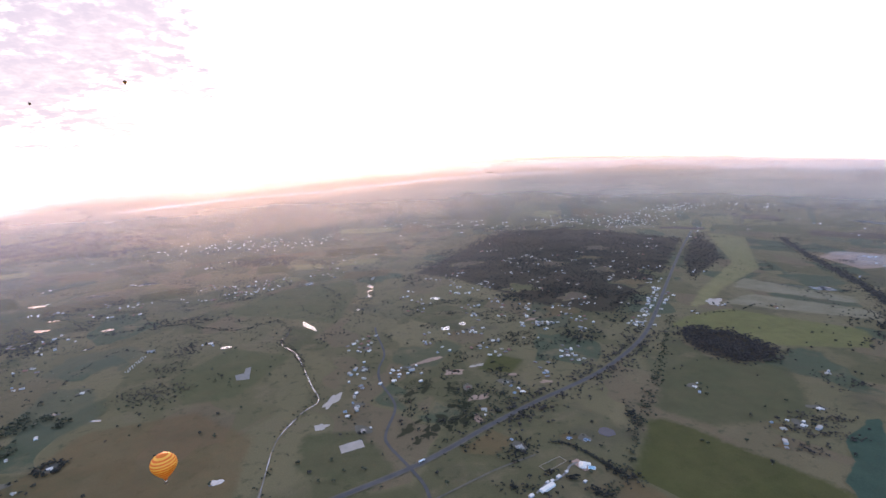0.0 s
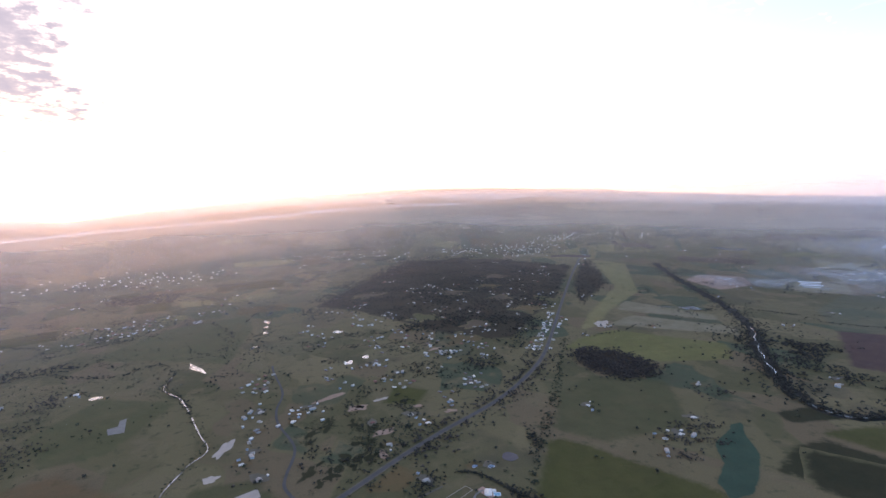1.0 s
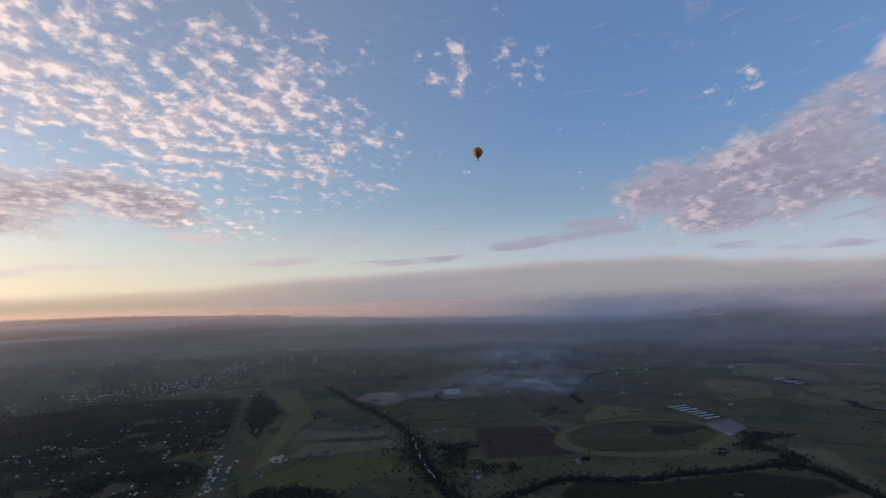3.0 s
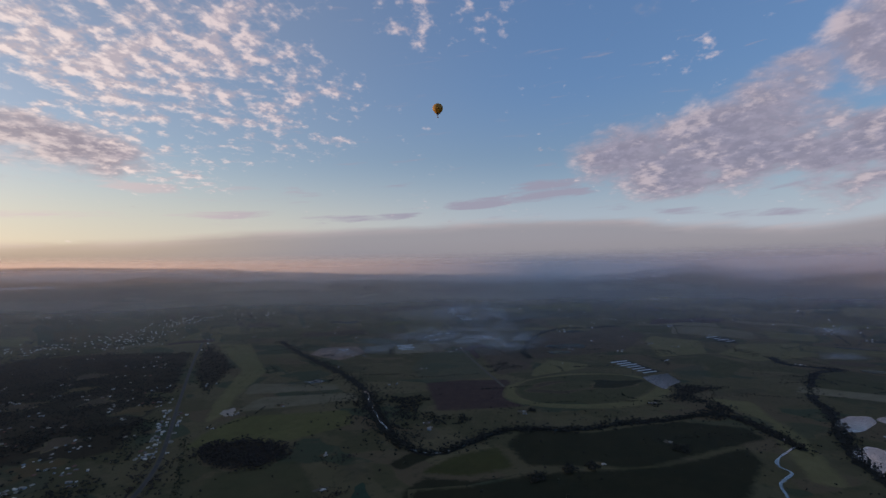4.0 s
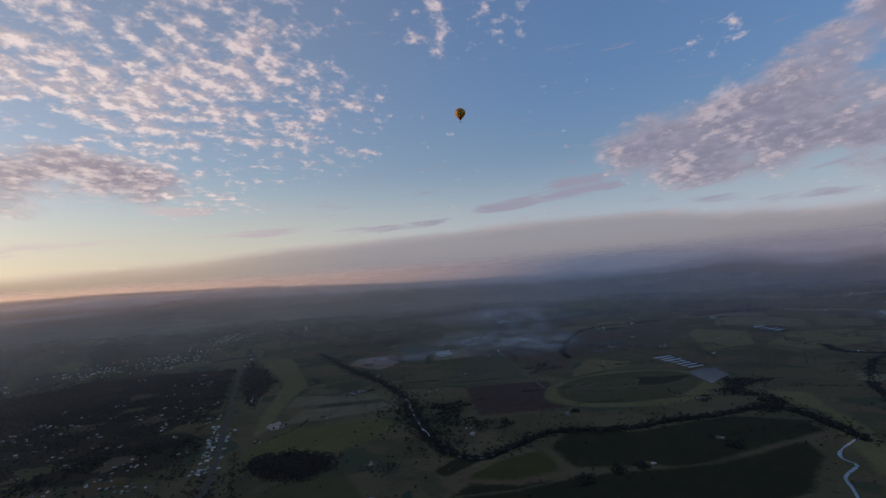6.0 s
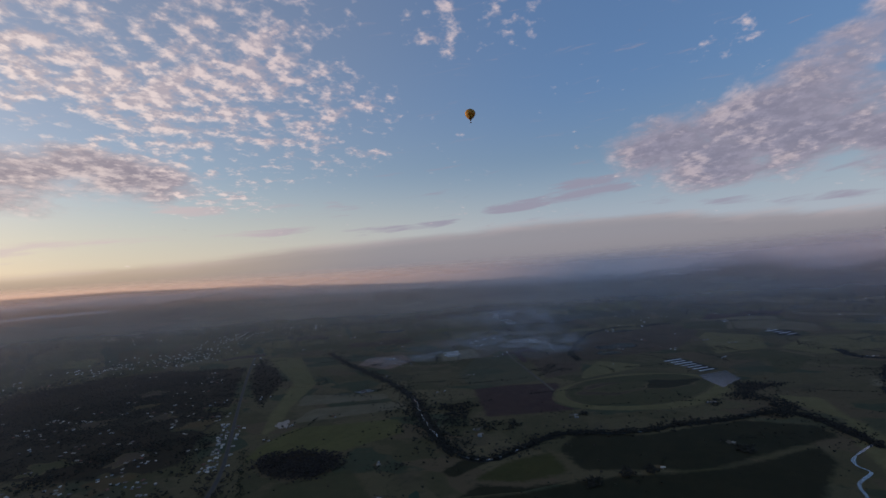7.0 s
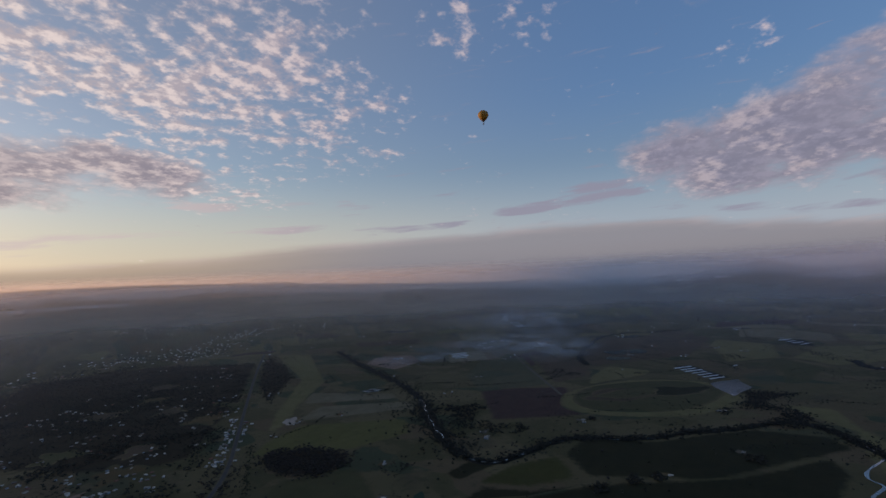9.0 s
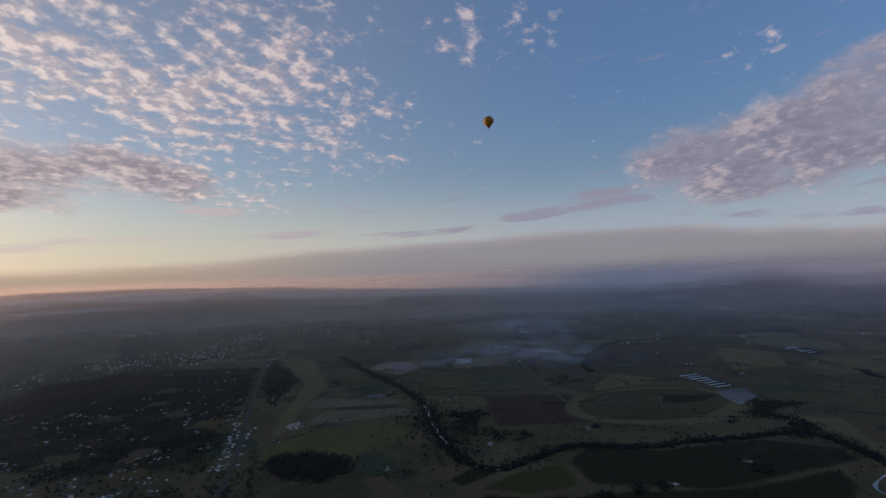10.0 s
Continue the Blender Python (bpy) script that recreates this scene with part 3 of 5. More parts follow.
# ---- fields ----
def ragged(points, step=16.0, stray=3.0):
    """An outline with slightly uneven edges."""
    out = []
    for (x0, y0), (x1, y1) in zip(points, points[1:] + points[:1]):
        n = max(1, int(math.hypot(x1 - x0, y1 - y0) / step))
        for k in range(n):
            x, y = x0 + (x1 - x0) * k / n, y0 + (y1 - y0) * k / n
            out.append((x + stray * noise.noise((x * 0.03, y * 0.03, 1)), y + stray * noise.noise((x * 0.03, y * 0.03, 9))))
    return out


def fields():
    lift = 0.1
    for points, mat, label in (
            ([(253, 495), (340, 615), (378, 580), (471, 423), (440, 330), (300, 330), (240, 430)], LUSH, "bright green irrigated paddock along the tree line"),
            ([(225, 470), (252, 490), (285, 440), (300, 380), (190, 400)], BROWN, "brown worn corner of a paddock"),
            ([(690, 502), (800, 480), (888, 428), (800, 350), (725, 405)], LUSH, "bright green field beside the wooded river"),
            ([(892, 425), (1000, 425), (1040, 300), (1110, 240), (1205, 150), (1222, 20), (1160, -20), (1050, 60), (900, 160), (810, 345)], DARKCROP, "dark green crop field by the river"),
            ([(635, 478), (695, 478), (722, 402), (780, 345), (740, 260), (600, 370), (540, 438)], DARKCROP, "dark green paddock beside the cereal"),
            ([(1262, 862), (1398, 636), (1147, 476), (1006, 655)], PLOUGH, "freshly ploughed dark soil field"),
            ([(1380, 1310), (1560, 1330), (1680, 1480), (1560, 1600), (1420, 1520)], PINK, "bare pinkish soil field under thin mist"),
            ([(760, 1085), (1010, 880), (1060, 960), (900, 1150)], FROST, "pale dewy pasture strip"),
            ([(890, 1210), (1065, 1000), (1110, 1060), (990, 1330)], FROST, "pale dewy pasture strip"),
            ([(1420, 2130), (1101, 1510), (801, 1212), (640, 1030), (748, 1079), (880, 1210), (1130, 1400), (1500, 1960)], PALE, "long pale green pasture beside the woods"),
            ([(1436, 127), (1443, 6), (1310, -32), (1207, -77), (963, -123), (956, -64), (1150, -20), (1273, -18), (1335, 50)], PALE, "pale river flat between tree lines"),
            ([(-130, 1100), (-95, 1400), (-125, 1570), (-330, 1470), (-440, 1230), (-300, 1190)], GREEN, "green river meadow"),
            ([(-250, 760), (-190, 930), (-330, 1000), (-400, 850), (-330, 740)], GREEN, "green meadow in the creek's bend"),
            ([(1620, 1080), (1960, 1030), (1850, 860), (1430, 880), (1380, 960)], PLOUGH, "dark fallow field"),
            ([(1750, 1950), (2250, 1750), (2150, 1600), (1700, 1730)], TEAL, "blue-green field beyond the creek"),
            ([(1746, 242), (1916, 149), (1648, 123), (1618, 197)], TEAL, "green pasture near the dams"),
            ([(1718, 683), (1900, 810), (2420, 890), (2690, 580), (2480, 430), (2040, 430)], FALLOW, "dark fallow ground round the settling ponds"),
            ([(-640, 900), (-560, 870), (-480, 985), (-540, 1060), (-640, 1010)], TEAL, "blue-green paddock beside a row of trees"),
            ([(-560, 700), (-470, 640), (-430, 730), (-500, 850), (-590, 850)], TEAL, "blue-green paddock below the farms"),
            ([(-470, 520), (-330, 420), (-170, 430), (-190, 640), (-300, 730), (-440, 690)], BROWN, "large brownish worn paddock"),
            ([(-130, 540), (-30, 500), (0, 535), (-25, 590), (-60, 640), (-140, 640)], GREEN, "green paddock beside the creek"),
            ([(60, 560), (110, 540), (150, 575), (120, 610)], BROWN, "brown fenced paddock beside the highway"),
            ([(130, 800), (190, 770), (230, 830), (170, 880)], LUSH, "small bright green paddock"),
            ([(350, 625), (430, 745), (530, 800), (650, 720), (560, 560), (400, 560)], GREEN, "wide green paddock with a lone farmhouse"),
            ([(560, 960), (700, 800), (850, 760), (930, 850), (760, 1050), (640, 1010)], BRIGHT, "bright green paddock beyond the grove"),
            # Two paddocks added in the dark colour to imitate the lens's corner falloff.
            ([(560, 400), (640, 470), (700, 395), (790, 330), (930, 140), (1100, 20), (1020, -10), (860, 10), (640, 200)], DARKCROP, "paddock below the crop field, painted dark for a dim lens corner"),
            ([(700, 560), (770, 560), (790, 500), (880, 475), (820, 490), (690, 520)], DARKCROP, "paddock in the river's bend, painted dark for a dim lens corner"),
            ([(1230, 840), (1380, 700), (1400, 690), (1790, 1000), (1670, 1120), (1400, 1010)], TEAL, "blue-green field beside the farm track"),
            ([(1405, 680), (1560, 640), (1720, 680), (1890, 830), (1840, 1000)], FALLOW, "brown stubble beside the farm track"),
            ([(1430, 590), (1640, 480), (1720, 480), (1740, 640), (1560, 630)], PALE, "pale grass verge beyond the oval track"),
            ([(1940, 300), (2320, 420), (2480, 420), (2420, 200), (2100, 150)], PALE, "pale pasture beyond the poultry sheds"),
            ([(1930, 270), (2080, 140), (1960, 20), (1720, 60), (1660, 120), (1900, 150)], GREEN, "green pasture beside the dam"),
            ([(2110, 130), (2400, 60), (2500, -150), (2200, -200), (2000, 0)], PALE, "pale grazed pasture"),
            ([(2500, 440), (2700, 560), (3000, 420), (2900, 160), (2620, 120)], FROST, "dewy pasture round far dams"),
            ([(2080, 1500), (2280, 1330), (2500, 1560), (2350, 1760)], PALE, "pale pasture beside the mist"),
            ([(1560, 1200), (1760, 1350), (1900, 1260), (1700, 1090)], FROST, "frosted pasture along the creek"),
            ([(1150, 2330), (1700, 2480), (1940, 2180), (1640, 2090), (1390, 2140)], PALE, "pale pasture before the town"),
            ([(1500, -200), (1900, -340), (2000, -180), (1620, -90)], GREEN, "green river pasture")):
        lift += 0.012
        patch("field", ragged(points), mat, lift, label, "field")
    # the patchwork of far farmland
    r = random.Random(17)
    for ring in range(9):
        r0 = 1550 + 190 * ring + 14 * ring * ring
        r1 = r0 + 170 + 28 * ring
        a = -48.0
        while a < 112:
            wide = r.uniform(3.0, 8.0)
            if r.random() < 0.75 and not (-6 < a < 56 and r0 < 2350) and not (54 < a < 92 and r0 < 2500):
                turn, q0, q1 = r.uniform(-0.8, 0.8), r.uniform(0.0, 0.3), r.uniform(0.6, 1.0)
                corner = [(a + 0.3, r0 + (r1 - r0) * q0), (a + wide - 0.3, r0 + (r1 - r0) * (q0 + 0.15 * turn)), (a + wide - 0.3 + turn, r0 + (r1 - r0) * q1), (a + 0.3 + turn, r0 + (r1 - r0) * (q1 - 0.1 * turn))]
                lift += 0.004
                patch("field", ragged([(d * math.sin(radians(z)), d * math.cos(radians(z))) for z, d in corner], 40, 9), r.choice((PALE, BRIGHT, GREEN, FROST, FALLOW, DARKCROP, FROST, PALE, PLOUGH) if a > 20 else (GREEN, LUSH, BROWN, GREEN, PALE)), lift + 0.6, "hazy distant farm field", "field")
            a += wide
    # the oval training track and what lies inside it
    patch("field", outline(1385, 400, 250, 185, -35, 0.04, 3, 40), PALE, 0.76, "pale oval training track of mown grass", "field")
    patch("field", outline(1395, 410, 215, 150, -35, 0.05, 4, 40), GREEN, 0.82, "green infield of the oval track", "field")
    patch("field", outline(1372, 470, 120, 62, -40, 0.2, 5, 36), FALLOW, 0.88, "worn darker grass inside the oval track", "field")
    patch("field", outline(1392, 452, 96, 44, -38, 0.15, 6, 30), GREEN, 0.94, "green centre of the oval track", "field")
    patch("field", outline(1470, 360, 110, 50, -50, 0.25, 7, 30), DARKCROP, 0.90, "dark strip of crop inside the oval track", "field")
    for cx, cy, rx, ry, turn, mat, label in (
            (-103, 726, 9, 26, -20, SAND, "pale oval sand pit"), (-110, 649, 9, 8, 0, SAND, "bare sandy patch"), (96, 797, 20, 14, 0, PINK, "bare sandy earthwork"), (97, 801, 6, 5, 0, SAND, "heap of pale sand"),
            (138, 819, 13, 5, 15, SAND, "bare sandy strip"), (54, 856, 34, 9, 28, PINK, "long bare sandy strip"), (768, 1098, 30, 18, 45, SAND, "pale bare yard"), (190, 772, 9, 6, 0, PINK, "worn bare earth"), (120, 700, 22, 9, 20, PINK, "worn bare earth"),
            (106, 640, 6, 17, 10, PINK, "worn bare earth"), (235, 735, 12, 7, 0, PINK, "worn bare earth"), (300, 1050, 22, 8, 20, PINK, "worn bare earth")):
        patch("bare_patch", outline(cx, cy, rx, ry, turn, 0.3, int(cx)), mat, 0.75, label, "bare ground", soft=mat is PINK)
    r = random.Random(4)
    for k in range(26):  # wavy dark growth on the common
        x, y = r.uniform(-2, 108), r.uniform(575, 770)
        if (x - 55) ** 2 / 3600 + (y - 672) ** 2 / 9500 < 1:
            patch("rough_grass", outline(x, y, r.uniform(6, 11), r.uniform(12, 26), r.uniform(-40, 20), 0.6, k, 24), DARKCROP, 0.6 + 0.004 * k, "wavy patch of dark rough grass", "grass", soft=True)
    patch("riding_arena", [(-80, 597), (-52, 609), (-47, 590), (-75, 579)], SAND, 0.75, "rectangular pale sand riding arena", "arena")
    patch("gravel_yard", [(-281, 852), (-268, 858), (-271, 880), (-263, 886), (-252, 831), (-273, 829)], SLAB, 0.75, "angular grey gravel yard in a meadow", "yard")


fields()


# ---- roads and water ----
HIGHWAY = [(-230, 415), (-78, 492), (8, 536), (61, 572), (120, 617), (197, 670), (322, 748), (424, 837), (515, 940), (645, 1126), (775, 1316), (1035, 1690), (1268, 2015), (1700, 2600)]
SIDE = [(29, 440), (24, 495), (8, 536), (-18, 591), (-20, 621), (-8, 678), (-11, 715), (-30, 779), (-34, 834), (-25, 907), (-42, 1020), (-46, 1064)]
CREEK = [(-150, 380), (-157, 508), (-161, 564), (-163, 604), (-160, 638), (-142, 695), (-123, 730), (-140, 780), (-156, 829), (-168, 867), (-195, 940), (-234, 1001), (-231, 1075), (-269, 1151),
         (-308, 1138), (-331, 1099), (-381, 1113), (-433, 1133), (-498, 1176), (-640, 1130), (-800, 1120)]
BROOK = [(-150, 960), (-100, 1120), (-72, 1338), (-69, 1449), (-67, 1656), (-34, 1917), (44, 2060), (190, 2361), (240, 2450)]
CANAL = [(1611, 1898), (1361, 1437), (1213, 1136), (1085, 938), (953, 797), (849, 673), (790, 590)]
RIVER = [(787, 577), (780, 540), (799, 503), (888, 478), (970, 447), (1006, 390), (1024, 343), (1064, 295), (1124, 251), (1189, 175), (1262, 118), (1288, 75), (1265, 30), (1208, -15), (1170, -40), (1120, -66)]
RIVER_2 = [(2112, -39), (1990, -86), (1957, -215), (1865, -147), (1560, -114), (1434, -134), (1254, -136), (1099, -145), (972, -179), (860, -190)]
STREAM = [(1160, -66), (1062, -28), (1018, -25), (993, -42), (940, -25), (894, -31), (820, -40)]
ribbon("road", HIGHWAY, 17, GRAVEL, 0.78, "gravel verge of the highway", "road")
ribbon("road", HIGHWAY, 10, ASPHALT, 0.9, "two-lane asphalt highway with wide shoulders", "road")
ribbon("road", SIDE, 7, ASPHALT, 0.96, "winding asphalt side road", "road")
ribbon("road", [(20, 470), (77, 502), (111, 520), (160, 540)], 5, GRAVEL, 0.84, "gravel farm track", "road")
ribbon("road", [(1817, 1046), (1407, 702), (1300, 610)], 15, GRAVEL, 0.84, "straight pale farm track", "road")
ribbon("creek_bank", CREEK[:6], 5.5, GRAVEL, 0.80, "pale eroded banks of a winding creek", "bank", 0.9, 5)
ribbon("creek", CREEK[:6], 1.6, WATER, 0.87, "thin creek between pale banks", "creek", 1.3, 9)
ribbon("creek", CREEK[5:13], 3.2, WATER, 0.87, "winding creek with bright still water", "creek", 1.25, 3)
for k, (x, y) in enumerate(((-88, 1210), (-72, 1338), (-71, 1392), (-69, 1449), (-67, 1560), (-67, 1656), (-36, 1905), (20, 2015), (60, 2085), (185, 2350), (226, 2425))):
    patch("pool", outline(x + (k * 5) % 7 - 3, y, 3.5 + (k * 3) % 5 * 1.1, 9 + (k * 7) % 6 * 2.6, -35 + (k * 37) % 60, 0.55, k), WATER, 0.9, "bright pool in a broken creek", "pool")
ribbon("creek", [(1085, 938), (1052, 893), (1012, 862), (990, 830), (953, 800), (926, 764), (894, 735), (872, 698), (849, 673)], 3.4, WATER, 0.87, "straight reach of the tree-lined creek", "creek", 0.9, 6)
ribbon("creek", STREAM, 8, WATER, 0.87, "winding stream through river flats", "creek", 0.5, 7)
ribbon("river", RIVER, 8, WATER, 0.87, "narrow river under dense trees", "river", 0.4, 8)
for cx, cy, rx, ry, turn in (
        (-194, 1102, 48, 7.5, -58), (-256, 1526, 17, 22, 10), (-196, 1598, 19, 12, 40), (-162, 1668, 10, 14, 0), (-130, 1736, 9, 14, 0), (-354, 2029, 22, 17, 0), (106, 1274, 12, 15, 0), (104, 1027, 11, 14, 0),
        (146, 1053, 9, 12, 0), (-651, 1167, 19, 12, 10), (-807, 1192, 19, 14, 0), (-627, 1040, 10, 8, 30), (-341, 997, 12, 12, 20), (-437, 720, 9, 6, 0), (-512, 751, 9, 6, 0), (-966, 1431, 24, 27, 30),
        (-783, 1645, 32, 27, 20), (-855, 1513, 33, 12, 20), (-1080, 1871, 22, 14, 0), (-1025, 1888, 19, 14, 0), (-832, 1271, 13, 10, 30), (-213, 543, 10, 6, 0), (1100, 1145, 34, 26, -50), (1050, 1190, 30, 3, -40)):
    patch("pond", outline(cx, cy, rx * 0.85, ry * (0.85 if cx > -300 else 0.62), turn, 0.35, int(cx + cy)), WATER, 0.89, "farm dam reflecting the bright sky", "pond")
patch("pond", ragged([(1591, 297), (1688, 235), (1582, 188), (1465, 217)], 20, 8), WATER, 2.4, "square farm dam beside the poultry sheds", "pond")
for cx, cy, rx, ry, turn, label in (
        (2215, 2056, 80, 22, -40, "long farm dam with a pale bank"), (1350, -172, 64, 22, -18, "rounded water storage dam"), (1425, -292, 70, 42, -40, "large water storage dam"), (1062, -206, 108, 36, 22, "large elongated water storage dam"),
        (2949, 290, 60, 18, -80, "distant farm dam"), (2766, 364, 50, 14, -80, "distant farm dam"), (3515, 257, 60, 16, -85, "distant farm dam"),
        (2596, -460, 80, 22, 80, "distant farm dam"), (1967, -311, 40, 24, 80, "farm dam in pasture"), (2417, -320, 60, 14, 80, "farm dam in pasture"), (3010, -602, 90, 16, 78, "distant farm dam"),
        (2444, 780, 56, 26, -70, "settling pond"), (2014, 694, 38, 38, -60, "settling pond"), (2062, 646, 46, 46, -60, "settling pond"), (1890, 650, 40, 28, -60, "settling pond")):
    patch("pond", outline(cx, cy, rx * 1.15, ry * 1.3, turn, 0.16, int(cx)), WATER, 2.4, label, "pond", soft=False)


ALGAE = land("green_dam_water", [(0.021, 0.046, 0.034), (0.024, 0.049, 0.036), (0.027, 0.047, 0.031)], own=0.95)
patch("pond", ragged([(547, 516), (575, 530), (607, 551), (632, 549), (600, 512), (574, 470), (530, 432), (490, 405), (455, 405), (470, 440), (510, 470), (525, 495)], 16, 4), ALGAE, 0.93, "large dam of green algal water", "pond", edge=8.0)


# ---- buildings ----
def box(bm, x0, x1, y0, y1, z0, z1):
    v = [bm.verts.new(p) for p in ((x0, y0, z0), (x1, y0, z0), (x1, y1, z0), (x0, y1, z0), (x0, y0, z1), (x1, y0, z1), (x1, y1, z1), (x0, y1, z1))]
    for f in ((3, 2, 1, 0), (4, 5, 6, 7), (0, 1, 5, 4), (1, 2, 6, 5), (2, 3, 7, 6), (3, 0, 4, 7)):
        bm.faces.new([v[i] for i in f])


def solid_box(x0, x1, y0, y1, z0, z1):
    bm = bmesh.new()
    box(bm, x0, x1, y0, y1, z0, z1)
    return bm


def gabled_body(L, W, h, rise):
    """Walls under a pitched roof whose ridge runs along x."""
    bm = bmesh.new()
    a, b = L / 2, W / 2
    ends = []
    for x in (-a, a):
        ends.append([bm.verts.new(p) for p in ((x, -b, 0), (x, b, 0), (x, b, h), (x, 0, h + rise), (x, -b, h))])
    e, f = ends
    bm.faces.new(e[::-1]), bm.faces.new(f)
    for i in range(5):
        j = (i + 1) % 5
        bm.faces.new((e[i], e[j], f[j], f[i]))
    bmesh.ops.recalc_face_normals(bm, faces=bm.faces)
    return bm


def roof_sheet(L, W, h, rise, hip=0.0, over=0.6, thick=0.18):
    """A roof with eaves and thickness, gabled, or hipped by that many metres at the ends."""
    bm = bmesh.new()
    a, b = L / 2 + over, W / 2 + over
    drop = rise * over / (W / 2)
    lo, hi = h - drop + 0.03, h + rise + 0.03
    layers = []
    for dz in (0.0, thick):
        layers.append([bm.verts.new(p) for p in ((-a, -b, lo + dz), (a, -b, lo + dz), (a, b, lo + dz), (-a, b, lo + dz), (-a + hip, 0, hi + dz), (a - hip, 0, hi + dz))])
    for n, vs in enumerate(layers):
        for f in ((0, 1, 5, 4), (2, 3, 4, 5), (3, 0, 4), (1, 2, 5)):
            if hip or len(f) == 4:
                bm.faces.new([vs[i] for i in f])
    p, q = layers
    loop = (0, 1, 2, 3) if hip else (0, 1, 5, 2, 3, 4)
    for i, j in zip(loop, loop[1:] + loop[:1]):
        bm.faces.new((p[i], p[j], q[j], q[i]))
    bmesh.ops.recalc_face_normals(bm, faces=bm.faces)
    return bm


def house_template(L, W, hip, wall, roof, wing=False, label=""):
    """A low country house: walls, roof, verandah, door, windows, chimney or water tank."""
    top = new("house")
    tagged(top, label, "house", "houses of the valley")
    h, rise = 2.8, W * 0.24
    part("wall", gabled_body(L, W, h, rise - (0.0 if not hip else rise * 0.98)), wall, top)
    part("roof", roof_sheet(L, W, h, rise, hip), roof, top)
    if wing:
        ob = part("wing_wall", gabled_body(W * 0.9, W * 0.62, h, W * 0.10), wall, top)
        ob.matrix_basis = pose(L * 0.28, -W * 0.72, 0, 0, 0, 90)
        ob = part("wing_roof", roof_sheet(W * 0.9, W * 0.62, h, W * 0.15, 0), roof, top)
        ob.matrix_basis = pose(L * 0.28, -W * 0.72, 0, 0, 0, 90)
    bm = bmesh.new()
    y = W / 2
    box(bm, -L * 0.4, L * 0.4, y + 0.4, y + 2.6, 2.35, 2.45)
    part("verandah_roof", bm, roof, top)
    for x in (-L * 0.38, 0, L * 0.38):
        part("post", solid_box(x - 0.07, x + 0.07, y + 2.35, y + 2.5, 0, 2.36), TRIM, top)
    part("door", solid_box(-0.45, 0.45, y + 0.01, y + 0.06, 0.1, 2.15), BARK, top)
    for x, s in ((-L * 0.3, 1), (L * 0.3, 1), (-L * 0.32, -1), (0.0, -1)):
        pane = part("window", solid_box(x - 0.8, x + 0.8, *(sorted((s * (y + 0.01), s * (y + 0.05)))), 0.9, 2.1), GLASS, top)
        part("sill", solid_box(x - 0.9, x + 0.9, *(sorted((s * (y + 0.012), s * (y + 0.16)))), 0.80, 0.895), TRIM, pane)
    stack = part("chimney", solid_box(L * 0.2, L * 0.2 + 0.7, -0.4, 0.4, h, h + rise + 0.9), WALLS[1], top)
    part("cap", solid_box(L * 0.2 - 0.08, L * 0.2 + 0.78, -0.48, 0.48, h + rise + 0.905, h + rise + 1.0), ROOFS[2], stack)
    return top


def shed_template(L, W, h, wall, roof, label, name="shed"):
    top = new(name)
    tagged(top, label, "shed", "farm sheds")
    part("wall", gabled_body(L, W, h, W * 0.12), wall, top)
    part("roof", roof_sheet(L, W, h, W * 0.12, 0, 0.3, 0.12), roof, top)
    part("sliding_door", solid_box(-L * 0.2, L * 0.2, W / 2 + 0.01, W / 2 + 0.08, 0.05, h * 0.85), ROOFS[2], top)
    return top


def plain_house(L, W, hip, wall, roof, label):
    top = new("house")
    tagged(top, label, "house", "houses of the valley")
    rise = W * 0.24
    part("wall", gabled_body(L, W, 2.8, 0.05 if hip else rise), wall, top)
    part("roof", roof_sheet(L, W, 2.8, rise, hip), roof, top)
    return top


NEAR = [house_template(13.5, 8, 0, WALLS[0], ROOFS[0], True, "cream weatherboard country house with zinc roof"),
        house_template(13, 8, 3.5, WALLS[1], ROOFS[2], False, "brick country house with hipped grey roof"),
        house_template(15, 8.5, 3.8, WALLS[2], ROOFS[1], True, "white country house with pale hipped roof"),
        house_template(12.5, 8, 3.2, WALLS[1], ROOFS[3], False, "brick country house with red tiled roof"),
        house_template(14, 8.5, 3.5, WALLS[2], ROOFS[4], True, "white country house with blue metal roof")]
FARHOUSE = [plain_house(14, 8.5, 3.5, WALLS[0], ROOFS[0], "cream house with zinc roof among trees"),
            plain_house(13, 8, 0, WALLS[2], ROOFS[1], "white house with pale metal roof"),
            plain_house(14, 9, 3.8, WALLS[1], ROOFS[2], "brick house with grey roof among trees"),
            plain_house(13, 9, 3.5, WALLS[1], ROOFS[3], "brick house with red tiled roof")]
SHEDS = [shed_template(12, 8, 4.2, WALLS[3], ROOFS[1], "farm shed with white metal roof"), shed_template(18, 9, 4.8, WALLS[3], ROOFS[0], "long zinc-clad machinery shed"),
         shed_template(8, 6, 3.0, WALLS[3], ROOFS[1], "small garden shed with white roof"), shed_template(9, 7, 3.2, WALLS[3], ROOFS[4], "small shed with a blue metal roof")]
BUILT = []
used = set()
YARDS = []


SIZES = random.Random(8)
REMOTE, FAR_HOMES = [], 2350.0  # houses further off than this are joined


